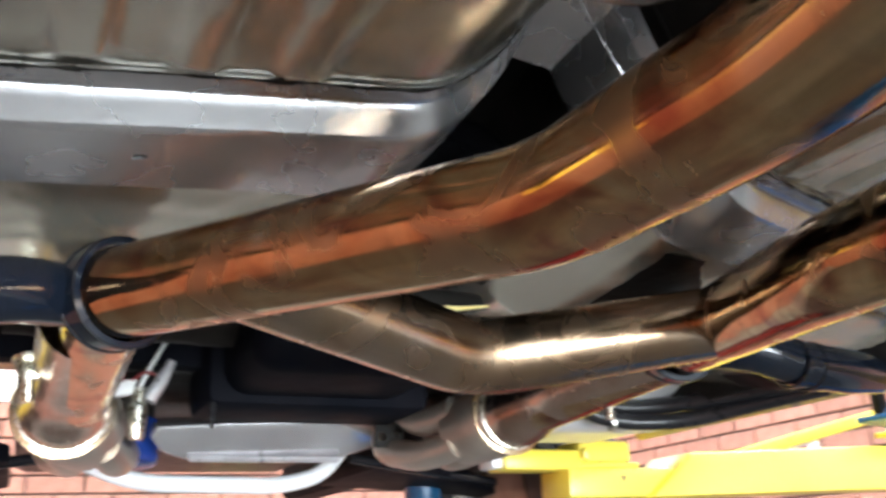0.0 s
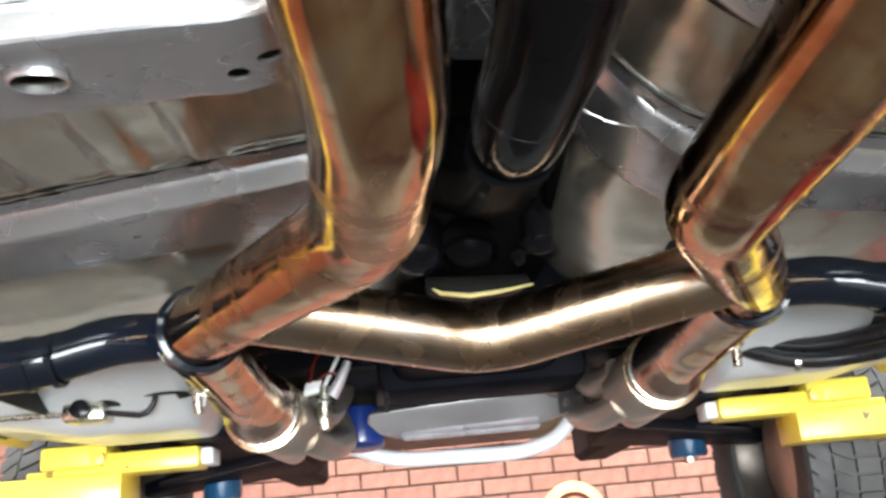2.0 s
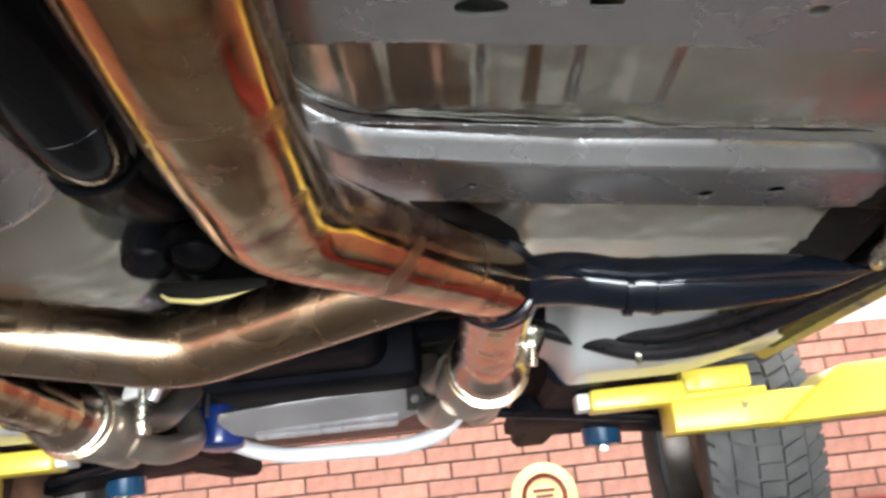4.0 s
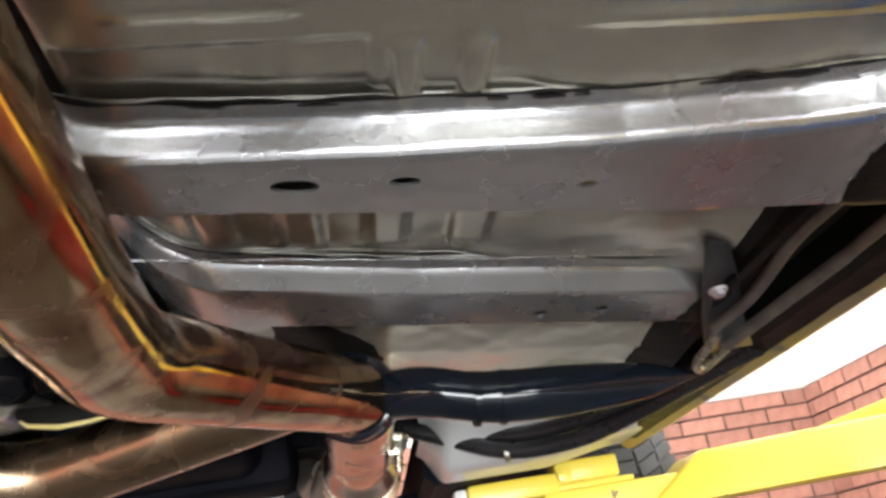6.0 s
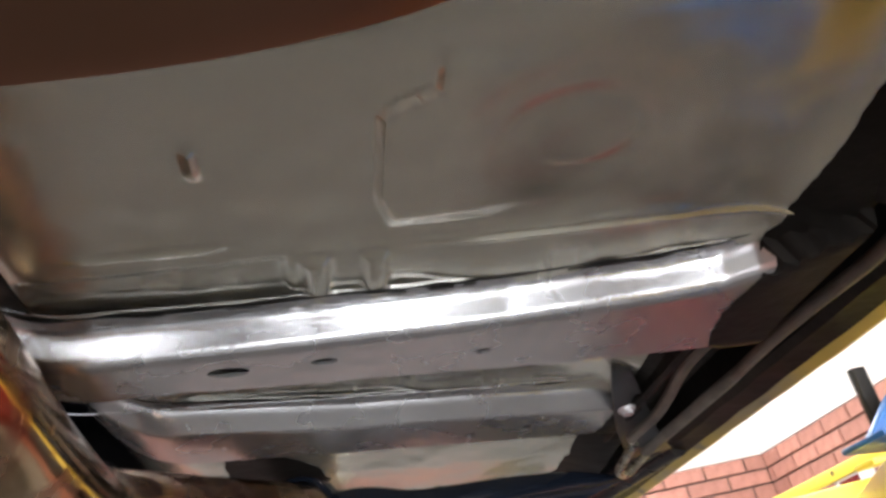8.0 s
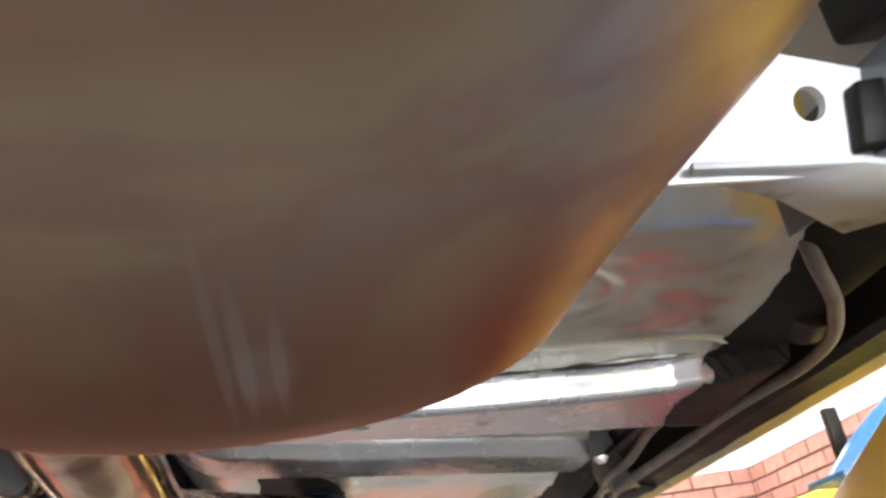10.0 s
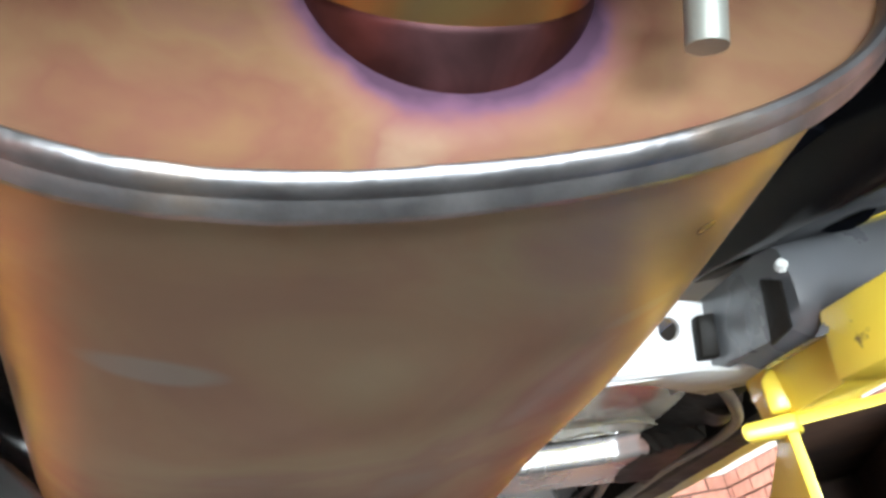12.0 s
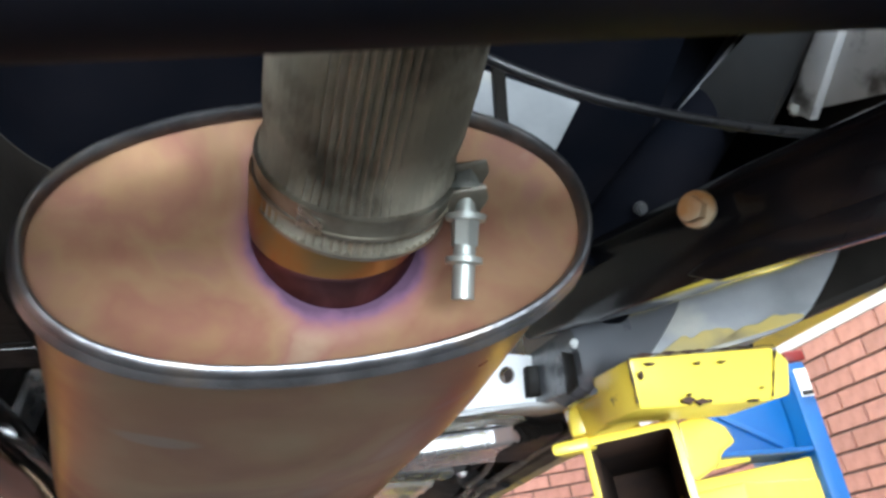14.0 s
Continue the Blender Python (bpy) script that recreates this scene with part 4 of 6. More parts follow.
muffler = thing("muffler", (0.285, 0.17, 1.735), "oval heat-tinted steel muffler hung under the floor", "muffler")
bm, rings = oval_loft([(-0.008, MUF_W - 0.002, MUF_H - 0.002), (0.0, MUF_W - 0.002, MUF_H - 0.002), (0.11, MUF_W - 0.001, MUF_H - 0.001), (0.15, MUF_W - 0.0015, MUF_H - 0.001), (0.19, MUF_W - 0.004, MUF_H - 0.002), (0.225, MUF_W - 0.006, MUF_H - 0.003), (0.255, MUF_W - 0.0068, MUF_H - 0.004), (0.266, MUF_W - 0.0072, MUF_H - 0.0045), (0.271, MUF_W - 0.0090, MUF_H - 0.006), (0.2735, MUF_W - 0.012, MUF_H - 0.009), (0.272, MUF_W - 0.022, MUF_H - 0.018)])
bm.faces.new(rings[-1])
bmesh.ops.recalc_face_normals(bm, faces=bm.faces[:])
part("shell", bm, SHELL, muffler, "brown and rose heat-tinted shell, front painted darker")
bm, rings = oval_loft([(-0.011, MUF_W - 0.001, MUF_H - 0.001), (-0.008, MUF_W - 0.008, MUF_H - 0.008), (-0.006, MUF_W * 0.8, MUF_H * 0.72), (-0.006, 0.034, 0.033)])
bm.faces.new(rings[-1])
bmesh.ops.recalc_face_normals(bm, faces=bm.faces[:])
part("end_plate", bm, ENDCAP, muffler, "rose-gold end plate, violet round the outlet")
bm = bmesh.new()
n = 96
sec = [(-0.0045, -0.0030), (-0.0032, -0.0072), (-0.0014, -0.0086), (0.0006, -0.0084), (0.0026, -0.0066), (0.0032, -0.0044), (0.0028, -0.0026), (0.0044, -0.0008), (0.0056, 0.0018), (0.0046, 0.0046), (0.0022, 0.0060), (-0.002, 0.0060)]
rows = []
for k, (ox, oz) in enumerate(oval(MUF_W, MUF_H, n)):
    d = Vector((ox / MUF_W ** 2, 0, oz / MUF_H ** 2)).normalized()
    w = 1 + 0.10 * noise.noise((ox * 45, oz * 45, 2)) + 0.05 * noise.noise((ox * 160, oz * 160, 5))
    rows.append([bm.verts.new(Vector((MUF_C.x + ox - 0.125 * v, -0.010 + v * w * 0.80, MUF_C.z + oz - 0.15 * v)) + d * (u * w * 0.70 - 0.0004)) for u, v in sec])
for k in range(n):
    r0, r1 = rows[k], rows[(k + 1) % n]
    for i in range(len(sec)):
        bm.faces.new((r0[i], r1[i], r1[(i + 1) % len(sec)], r0[(i + 1) % len(sec)]))
bmesh.ops.recalc_face_normals(bm, faces=bm.faces[:])
part("rolled_lip", bm, LIP, muffler, "bare steel rolled seam")
OUT = Vector((0.2985, 0, 1.8000))
OUT_AX = Vector((0.06, -0.88, 0.47)).normalized()
stub0 = OUT + Vector((0, 0.004, 0))
part("outlet", new_tube([stub0 - OUT_AX * 0.01, stub0 + OUT_AX * 0.036], 0.0375, 56), COPPER, muffler, "copper-tinted outlet stub")
part("weld_band", new_tube([stub0 - OUT_AX * 0.012, stub0 + OUT_AX * 0.0045, stub0 + OUT_AX * 0.0062], [0.0384, 0.0384, 0.0376], 56), PLUM, muffler, "dark violet heat-stained weld band")
part("inlet", new_tube([(0.163, 0.332, 1.779), (0.164, 0.330, 1.779), (0.165, 0.322, 1.778), (0.182, 0.235, 1.762)], [0.0365, 0.0385, 0.0375, 0.039], 40), COPPER, muffler)

# braided flex pipe and its clamp
flex = thing("flex_pipe", tuple(OUT + OUT_AX * 0.03), "dusty grey corrugated steel flex pipe over the muffler outlet", "pipe")
bm = bmesh.new()
seg = 136
SL = OUT + Vector((0.0045, 0, -0.001))
SL_AX = Vector((0.095, -0.87, 0.38)).normalized()
ctrl = [SL + SL_AX * (0.022 + 0.011 * k) for k in range(31)]
side = SL_AX.cross(Vector((0, 0, 1))).normalized()
rows = []
for i, p in enumerate(ctrl):
    t = (ctrl[min(i + 1, len(ctrl) - 1)] - ctrl[max(i - 1, 0)]).normalized()
    sd = (side - t * side.dot(t)).normalized()
    up = sd.cross(t)
    ring = []
    for k in range(seg):
        a = 2 * math.pi * k / seg
        r = 0.0398 + (0.0011 if k % 2 else -0.0019) - (0.0016 if i == 3 else 0) + 0.0006 * noise.noise((math.cos(a) * 3, math.sin(a) * 3, i * 0.8))
        ring.append(bm.verts.new(p + sd * math.cos(a) * r + up * math.sin(a) * r))
    rows.append(ring)
for r0, r1 in zip(rows, rows[1:]):
    for k in range(seg):
        bm.faces.new((r0[k], r0[(k + 1) % seg], r1[(k + 1) % seg], r1[k]))
bmesh.ops.recalc_face_normals(bm, faces=bm.faces[:])
part("ribbed_sleeve", bm, BRAID, flex, "ribbed braided sleeve", smooth=False)
CL = SL + SL_AX * 0.038
part("sleeve_edge", ring_band(SL + SL_AX * 0.0225, SL_AX, 0.0392, 0.003, 0.0020, 56), BAND, flex, "pale turned edge of the sleeve")
part("clamp_band", ring_band(CL, SL_AX, 0.0404, 0.012, 0.0014, 56), BAND, flex, "dusty steel band clamp")
for off in (-0.0045, 0.0045):
    part("band_ridge", ring_band(CL + SL_AX * off, SL_AX, 0.0415, 0.0024, 0.0012, 56), BAND, flex)
cb = Vector((0.3485, -0.040, 1.790))
cd = (Vector((0.3425, -0.030, 1.756)) - cb).normalized()
clamp_bolt = part("clamp_bolt", new_tube([cb - cd * 0.012, cb + cd * 0.040], 0.0046, 20), FROST, flex, "zinc plated clamp bolt")
bm = bmesh.new()
bolt(bm, cb + cd * 0.006, cd, 0.0060, 0.012)
part("clamp_nut", bm, FROST, flex, "hexagon nut")
part("clamp_nut", bolt(bmesh.new(), cb - cd * 0.006, -cd, 0.0060, 0.008), FROST, flex, "hexagon nut")
ed = cb - CL
ed = (ed - OUT_AX * ed.dot(OUT_AX)).normalized()
for off in (-0.006, 0.005):
    e0 = CL + ed * 0.038 + cd * off
    part("clamp_ear", prism([e0 - OUT_AX * 0.005, e0 + ed * 0.014 - OUT_AX * 0.005, e0 + ed * 0.019 + OUT_AX * 0.001 - cd * 0.006, e0 + ed * 0.017 + OUT_AX * 0.006 - cd * 0.006, e0 + OUT_AX * 0.005], cd * 0.0016, 0.0005), BAND, flex, "bent clamp ear")
part("bolt_collar", ring_band(cb + cd * 0.024, cd, 0.0046, 0.004, 0.0030, 24), FROST, flex)
# Small zinc plate added for the glint on the clamp band.
glint = []
for k in range(7):
    a = math.radians(301 + 2.5 * k)
    glint.append(CL + (side * math.cos(a) + side.cross(SL_AX) * math.sin(a)) * 0.0424 - SL_AX * 0.0055)
glint += [p + SL_AX * (0.010 - 0.0007 * (6 - k)) for k, p in reversed(list(enumerate(glint)))]
part("band_tag", prism(glint, SL_AX.cross(side) * 0.0006, 0.0), ZINC, flex, "small zinc plate added for the glint on the clamp band")

# ------------------------------------------------------------------ drive line
transmission = thing("transmission", (0.015, 1.3, 1.84), "gloss black gearbox with its tail housing", "gearbox")
bm = bmesh.new()
rows = []
for y, cx, cz, w, h in ((0.795, 0.023, 1.8345, 0.031, 0.031), (0.82, 0.022, 1.836, 0.029, 0.029), (0.86, 0.020, 1.842, 0.029, 0.028), (0.90, 0.018, 1.852, 0.031, 0.029), (0.94, 0.015, 1.870, 0.034, 0.033), (0.98, 0.012, 1.892, 0.040, 0.038), (1.02, 0.010, 1.922, 0.052, 0.044), (1.05, 0.010, 1.945, 0.070, 0.048), (1.09, 0.011, 1.952, 0.090, 0.054), (1.20, 0.012, 1.95, 0.105, 0.075), (1.42, 0.012, 1.94, 0.115, 0.095), (1.60, 0.012, 1.93, 0.125, 0.11)):
    ring = []
    for k in range(48):
        a = 2 * math.pi * k / 48
        c, d = math.cos(a), math.sin(a)
        rib = 1 + 0.035 * max(0.0, math.cos(6 * a)) ** 8
        ring.append(bm.verts.new((cx + math.copysign(abs(c) ** 0.85, c) * w * rib, y, cz + math.copysign(abs(d) ** 0.85, d) * h * rib)))
    rows.append(ring)
for r0, r1 in zip(rows, rows[1:]):
    for k in range(48):
        bm.faces.new((r0[k], r0[(k + 1) % 48], r1[(k + 1) % 48], r1[k]))
bm.faces.new(list(reversed(rows[0])))
bm.faces.new(rows[-1])
bmesh.ops.recalc_face_normals(bm, faces=bm.faces[:])
part("tail_housing", bm, DEEP, transmission, "gloss black ribbed tail housing")
part("case", new_box(-0.10, 0.14, 1.30, 1.62, 1.80, 2.0, bevel=0.03, seg=3), MATTE, transmission)
for bx, bz, r in ((-0.046, 1.860, 1.0), (0.076, 1.862, 0.62)):
    part("mount_ear", lathe((bx, 1.078, bz), (0, -0.45, -1), [(0.0, 0.022 * r), (0.012 * r, 0.021 * r), (0.023 * r, 0.012 * r), (0.027 * r, -0.004), (0.026 * r, -0.03), (0.0, -0.03)], 28), BLACK, transmission, "rounded black mount ear")
part("mount", lathe((0.003, 1.068, 1.862), (0, -0.30, -1), [(0.0, 0.025), (0.010, 0.024), (0.019, 0.0195), (0.026, 0.012), (0.030, 0.001), (0.028, -0.010), (0.020, -0.019), (0.010, -0.023), (0.0, -0.024)], 44), SHAFT, transmission, "glossy black rubber mount ball")
part("mount_ring", ring_band((0.003, 1.0640, 1.8490), (0, -0.30, -1), 0.0265, 0.005, 0.0030, 40), DEEP, transmission, "rubber mount ring")
part("mount_stud", new_box(0.001, 0.015, 1.078, 1.090, 1.880, 1.915, bevel=0.003), MIDGREY, transmission, "grey stud over the mount")
part("crossmember_plate", prism([(-0.042, 1.088, 1.836), (0.060, 1.088, 1.830), (0.062, 1.086, 1.820), (0.046, 1.084, 1.815), (0.0, 1.083, 1.812), (-0.030, 1.084, 1.817), (-0.043, 1.086, 1.826)], (0, 0.07, 0.012), 0.002), SATIN, transmission, "charcoal mounting plate")
part("plate_edge", new_tube([(-0.036, 1.083, 1.8215), (-0.028, 1.081, 1.8155), (0.0, 1.080, 1.8105), (0.030, 1.081, 1.8125), (0.064, 1.083, 1.8180)], [0.0012, 0.0022, 0.0026, 0.0022, 0.0012], 10), CREAM, transmission, "thin yellow painted plate edge")
for bx, bz in ((0.052, 1.846), (0.064, 1.858), (-0.052, 1.850)):
    part("mount_bolt", bolt(bmesh.new(), (bx, 1.074, bz), (0, -0.5, -1), 0.0055, 0.010), SATIN, transmission)

shaft = thing("driveshaft", (0.03, 0.6, 1.84), "gloss black driveshaft in the tunnel", "driveshaft")
part("shaft_tube", new_tube([(0.060, -0.6, 1.845), (0.036, 0.66, 1.838), (0.0285, 0.735, 1.836), (0.0265, 0.760, 1.8355), (0.0250, 0.780, 1.835), (0.0240, 0.792, 1.835)], [0.0335, 0.0335, 0.0335, 0.0330, 0.0315, 0.0290], 48), SHAFT, shaft)
part("weld_bead", ring_band((0.0290, 0.730, 1.8362), (-0.09, 1, -0.02), 0.0332, 0.005, 0.0007, 48), SHAFT, shaft, "thin painted weld bead")

# ------------------------------------------------------------------ engine underside
engine = thing("engine", (0, 1.9, 1.9), "dark engine and bell housing above the oil pan", "engine")
part("block", new_box(-0.33, 0.33, 1.56, 2.75, 1.835, 2.15, bevel=0.03), SATIN, engine)
# Added black sheet below the floor end stands in for the dark engine bay.
part("firewall_shroud", sheet(-0.345, 0.345, 1.37, 1.58, lambda x, y: 1.835 + 0.12 * smooth(1.38, 1.58, y) + 0.03 * (1 - smooth(1.37, 1.42, y)) + 0.004 * noise.noise((x * 20, y * 20, 0)), 40, 20, 0.003), SATIN, engine, "black sheet for the dark engine bay")
part("bell_housing", lathe((0.02, 1.60, 1.93), (0, -1, 0), [(0.0, -0.02), (0.135, -0.02), (0.135, 0.02), (0.12, 0.10), (0.10, 0.22), (0.0, 0.22)]), MATTE, engine)
for s in (1, -1):
    part("inner_fender", new_box(min(s * 0.475, s * 0.66), max(s * 0.475, s * 0.66), 1.67, 3.0, 1.84, 2.15, bevel=0.02), MATTE, engine)
oil_pan = thing("oil_pan", (0.02, 1.7, 1.755), "polished alloy oil pan under the engine", "oil pan")
bm = prism([(-0.150, 1.655, 1.788), (-0.05, 1.655, 1.795), (0.08, 1.655, 1.800), (0.190, 1.655, 1.803), (0.196, 1.668, 1.790), (0.185, 1.690, 1.768), (0.130, 1.700, 1.752), (0.02, 1.70, 1.745), (-0.09, 1.70, 1.745), (-0.135, 1.690, 1.757), (-0.155, 1.668, 1.775)], (0, 0.12, 0.03), 0.006)
part("sump", bm, SUMP, oil_pan)
part("bell_cover", new_box(-0.12, 0.18, 1.46, 1.60, 1.785, 1.95, bevel=0.02), MATTE, oil_pan, "black bell housing cover")
part("sump_rib", prism([(-0.10, 1.694, 1.752), (0.13, 1.694, 1.752), (0.125, 1.700, 1.745), (-0.095, 1.700, 1.745)], (0, -0.006, 0.001), 0.001), CAST, oil_pan)
part("pan_slot", prism([(-0.09, 1.6935, 1.7505), (0.105, 1.6935, 1.7505), (0.105, 1.6935, 1.7475), (-0.09, 1.6935, 1.7475)], (0, -0.0012, 0.0), 0.0), DARK, oil_pan, "dark slot along the pan's lower edge")
bm = sheet(0.0, 0.045, 0.0, 0.092, lambda x, y: 0.0, 36, 70, 0.003, [(0.012, 0.016, 0.006, 0.006), (0.033, 0.020, 0.007, 0.005), (0.022, 0.042, 0.005, 0.007), (0.012, 0.066, 0.006, 0.005), (0.034, 0.068, 0.006, 0.006)])
for v in bm.verts:
    v.co = Vector((0.150 + v.co.x + 0.05 * v.co.y, 1.60 + v.co.z, 1.756 + v.co.y))
part("pan_bracket", bm, SATIN, oil_pan, "dark perforated stiffening bracket")
part("bracket_wire", new_tube(fillet([(0.168, 1.59, 1.84), (0.166, 1.59, 1.865), (0.158, 1.60, 1.89)], 0.01), 0.0026, 10), RED, oil_pan, "thin red wire")
drag = thing("steering_link", (0, 2.0, 1.74), "white-grey steering link across the car", "steering link")
part("bar", new_tube(fillet([(-0.27, 2.0, 1.80), (-0.135, 2.0, 1.744), (0.12, 2.0, 1.737), (0.20, 2.0, 1.757), (0.245, 2.0, 1.815), (0.26, 2.0, 1.86)], 0.05, 6), 0.015, 20), SNOW, drag)

oil_filter = thing("oil_filter", (-0.172, 1.76, 1.760), "blue spin-on oil filter can", "oil filter")
part("can", lathe((-0.172, 1.76, 1.803), (0, -0.12, -1), [(0.0, -0.006), (0.040, -0.006), (0.041, 0.0), (0.041, 0.048), (0.038, 0.056), (0.030, 0.059), (0.0, 0.060)]), BLUECAN, oil_filter)
part("mount_neck", lathe((-0.172, 1.76, 1.803), (0, -0.15, -1), [(0.0, -0.09), (0.030, -0.09), (0.032, -0.008), (0.0, -0.007)]), SATIN, oil_filter, "black filter mount")
sensor = thing("wiring_plug", (-0.15, 1.50, 1.79), "pale wiring plug with thin leads", "plug")
part("plug_body", lathe((-0.196, 1.47, 1.745), (0.02, 0, 1), [(0.0, 0.0), (0.009, 0.0), (0.010, 0.004), (0.010, 0.018), (0.012, 0.020), (0.012, 0.038), (0.008, 0.042), (0.008, 0.060), (0.0, 0.060)], 20), ZINC, sensor)
part("plug_cap", prism([(-0.226, 1.468, 1.793), (-0.203, 1.468, 1.797), (-0.198, 1.468, 1.816), (-0.222, 1.468, 1.812)], (0, 0.016, 0), 0.003), PAPER, sensor)
part("sender", new_tube([(-0.185, 1.47, 1.790), (-0.172, 1.47, 1.812), (-0.160, 1.47, 1.838)], [0.009, 0.008, 0.006], 16), CAST, sensor)
part("lead", new_tube(fillet([(-0.196, 1.47, 1.803), (-0.185, 1.48, 1.83), (-0.165, 1.49, 1.87)], 0.02), 0.003, 10), PAPER, sensor)
part("lead", new_tube(fillet([(-0.205, 1.47, 1.812), (-0.190, 1.472, 1.826), (-0.168, 1.475, 1.818)], 0.015), 0.0022, 10), RED, sensor)
part("lead", new_tube(fillet([(-0.215, 1.47, 1.81), (-0.212, 1.48, 1.84), (-0.19, 1.49, 1.88)], 0.02), 0.0022, 10), RED, sensor)
part("steel_line", new_tube(fillet([(-0.11, 1.47, 1.76), (-0.108, 1.475, 1.80), (-0.10, 1.50, 1.86)], 0.02), 0.003, 10), HOSE, sensor)
# ------------------------------------------------------------------ front suspension and wheels
for s in (1, -1):
    sus = thing("control_arm", (s * 0.54, 2.3, 1.74), "black control arm with a dark blue shock body", "suspension", "front suspension")
    part("arm", prism([(s * 0.33, 1.98, 1.775), (s * 0.36, 1.94, 1.775), (s * 0.70, 2.24, 1.735), (s * 0.72, 2.34, 1.735), (s * 0.62, 2.36, 1.745), (s * 0.33, 2.44, 1.775)], (0, 0, 0.03), 0.006), MATTE, sus)
    part("shock_body", lathe((s * 0.54, 2.30, 1.76), (0, 0, -1), [(0.0, -0.06), (0.044, -0.06), (0.044, 0.035), (0.040, 0.042), (0.0, 0.042)]), TEAL, sus, "dark blue shock body")
    part("cup", lathe((s * 0.54, 2.30, 1.76), (0, 0, -1), [(0.046, -0.05), (0.074, -0.045), (0.074, -0.012), (0.046, -0.008)]), BLACK, sus)
    bm = bmesh.new()
    bolt(bm, (s * 0.54, 2.30, 1.718), (0, 0, -1), 0.012, 0.012)
    part("shock_nut", bm, ZINC, sus)
    part("tie_rod", new_tube([(s * 0.26, 2.02, 1.79), (s * 0.62, 2.10, 1.75)], 0.010, 16), BLACK, sus)


def make_wheel():
    w = thing("front_wheel", (0, 0, 0), "black front tyre with block tread on an alloy rim", "wheel", "front wheels")
    prof = [(0.20, -0.095), (0.235, -0.112), (0.285, -0.112), (0.303, -0.098), (0.306, -0.07), (0.306, 0.07), (0.303, 0.098), (0.285, 0.112), (0.235, 0.112), (0.20, 0.095), (0.19, 0.0), (0.20, -0.095)]
    tyre = part("tyre", lathe((0, 0, 0), (1, 0, 0), prof, 72), RUBBER, w, "worn black tyre")
    bm = bmesh.new()
    n = 58
    lanes = [(-0.111, -0.074, 0.35), (-0.068, -0.028, 0.25), (-0.022, 0.022, 0.0), (0.028, 0.068, -0.25), (0.074, 0.111, -0.35)]
    for k in range(n):
        a0 = 2 * math.pi * k / n
        da = 2 * math.pi / n * 0.80
        for x0, x1, skew in lanes:
            vs = []
            for r in (0.303, 0.3135 if abs(x0 + x1) < 0.15 else 0.309):
                for x, ph in ((x0, skew * -0.12), (x1, skew * 0.12)):
                    drop = 0.006 if abs(x) > 0.1 and r > 0.304 else 0.0
                    for a in (a0 + ph, a0 + ph + da):
                        vs.append(bm.verts.new((x, math.cos(a) * (r - drop), math.sin(a) * (r - drop))))
            for q in ((4, 5, 7, 6), (0, 4, 6, 2), (1, 3, 7, 5), (0, 1, 5, 4), (2, 6, 7, 3)):
                bm.faces.new([vs[i] for i in q])
    bmesh.ops.recalc_face_normals(bm, faces=bm.faces[:])
    part("tread", bm, RUBBER, tyre, smooth=False)
    rim = part("rim", lathe((0, 0, 0), (1, 0, 0), [(0.20, -0.10), (0.207, -0.098), (0.200, -0.085), (0.188, -0.06), (0.182, 0.05), (0.15, 0.06), (0.06, 0.05), (0.0, 0.05)], 56), RIM, w, "dull alloy rim")
    part("brake_disc", lathe((-0.02, 0, 0), (1, 0, 0), [(0.0, -0.012), (0.14, -0.012), (0.14, 0.012), (0.0, 0.012)], 48), COLLECTOR, w)
    return w


wheel = make_wheel()
wheel.matrix_basis = pose(0.800, 2.30, 1.70, 0, 0, 0)
copy_thing(wheel, pose(-0.800, 2.30, 1.70, 0, 0, 180))

# ------------------------------------------------------------------ lines and brackets along the sill
brake = thing("brake_cable", (0.62, 0.9, 1.80), "grey parking brake cable on a black bracket", "cable")
part("bracket", prism([(0.546, 0.838, 1.821), (0.563, 0.840, 1.817), (0.576, 0.868, 1.803), (0.620, 0.966, 1.790), (0.660, 1.045, 1.785), (0.615, 1.055, 1.785), (0.571, 0.942, 1.790), (0.549, 0.864, 1.806)], (0, 0.0015, 0.004), 0.001), SHADE, brake, "charcoal folded bracket")
bm = bmesh.new()
bolt(bm, (0.566, 0.888, 1.7968), (0, -0.1, -1), 0.0056, 0.005)
part("bracket_bolt", bm, CAST, brake)
part("cable", new_tube(fillet([(0.602, 0.44, 1.808), (0.598, 0.56, 1.802), (0.593, 0.66, 1.801), (0.590, 0.74, 1.801), (0.590, 0.80, 1.801), (0.604, 0.88, 1.799), (0.606, 0.92, 1.795), (0.594, 0.975, 1.789)], 0.03), 0.0052, 14), DUSTY, brake)
bm = bmesh.new()
p0, p1 = Vector((0.622, 1.02, 1.783)), Vector((0.650, 0.84, 1.796))
for k in range(60):
    a, b = p0.lerp(p1, k / 60), p0.lerp(p1, (k + 0.62) / 60)
    tube(bm, [a, b], 0.0058, 12)
tube(bm, [p0, p1], 0.0042, 12)
part("coil_sleeve", bm, DUSTY, brake, "coiled steel cable sleeve")
part("outer_cable", new_tube(fillet([(0.650, 0.84, 1.796), (0.640, 0.72, 1.794), (0.644, 0.600, 1.791), (0.622, 0.52, 1.788), (0.585, 0.455, 1.790), (0.560, 0.425, 1.802), (0.552, 0.415, 1.822)], 0.06), 0.0052, 14), DUSTY, brake)
part("clevis", new_tube(fillet([(0.596, 0.975, 1.784), (0.590, 1.030, 1.770), (0.606, 1.055, 1.769), (0.622, 1.02, 1.781)], 0.012), 0.0045, 12), ZINC, brake, "bent zinc cable hook")

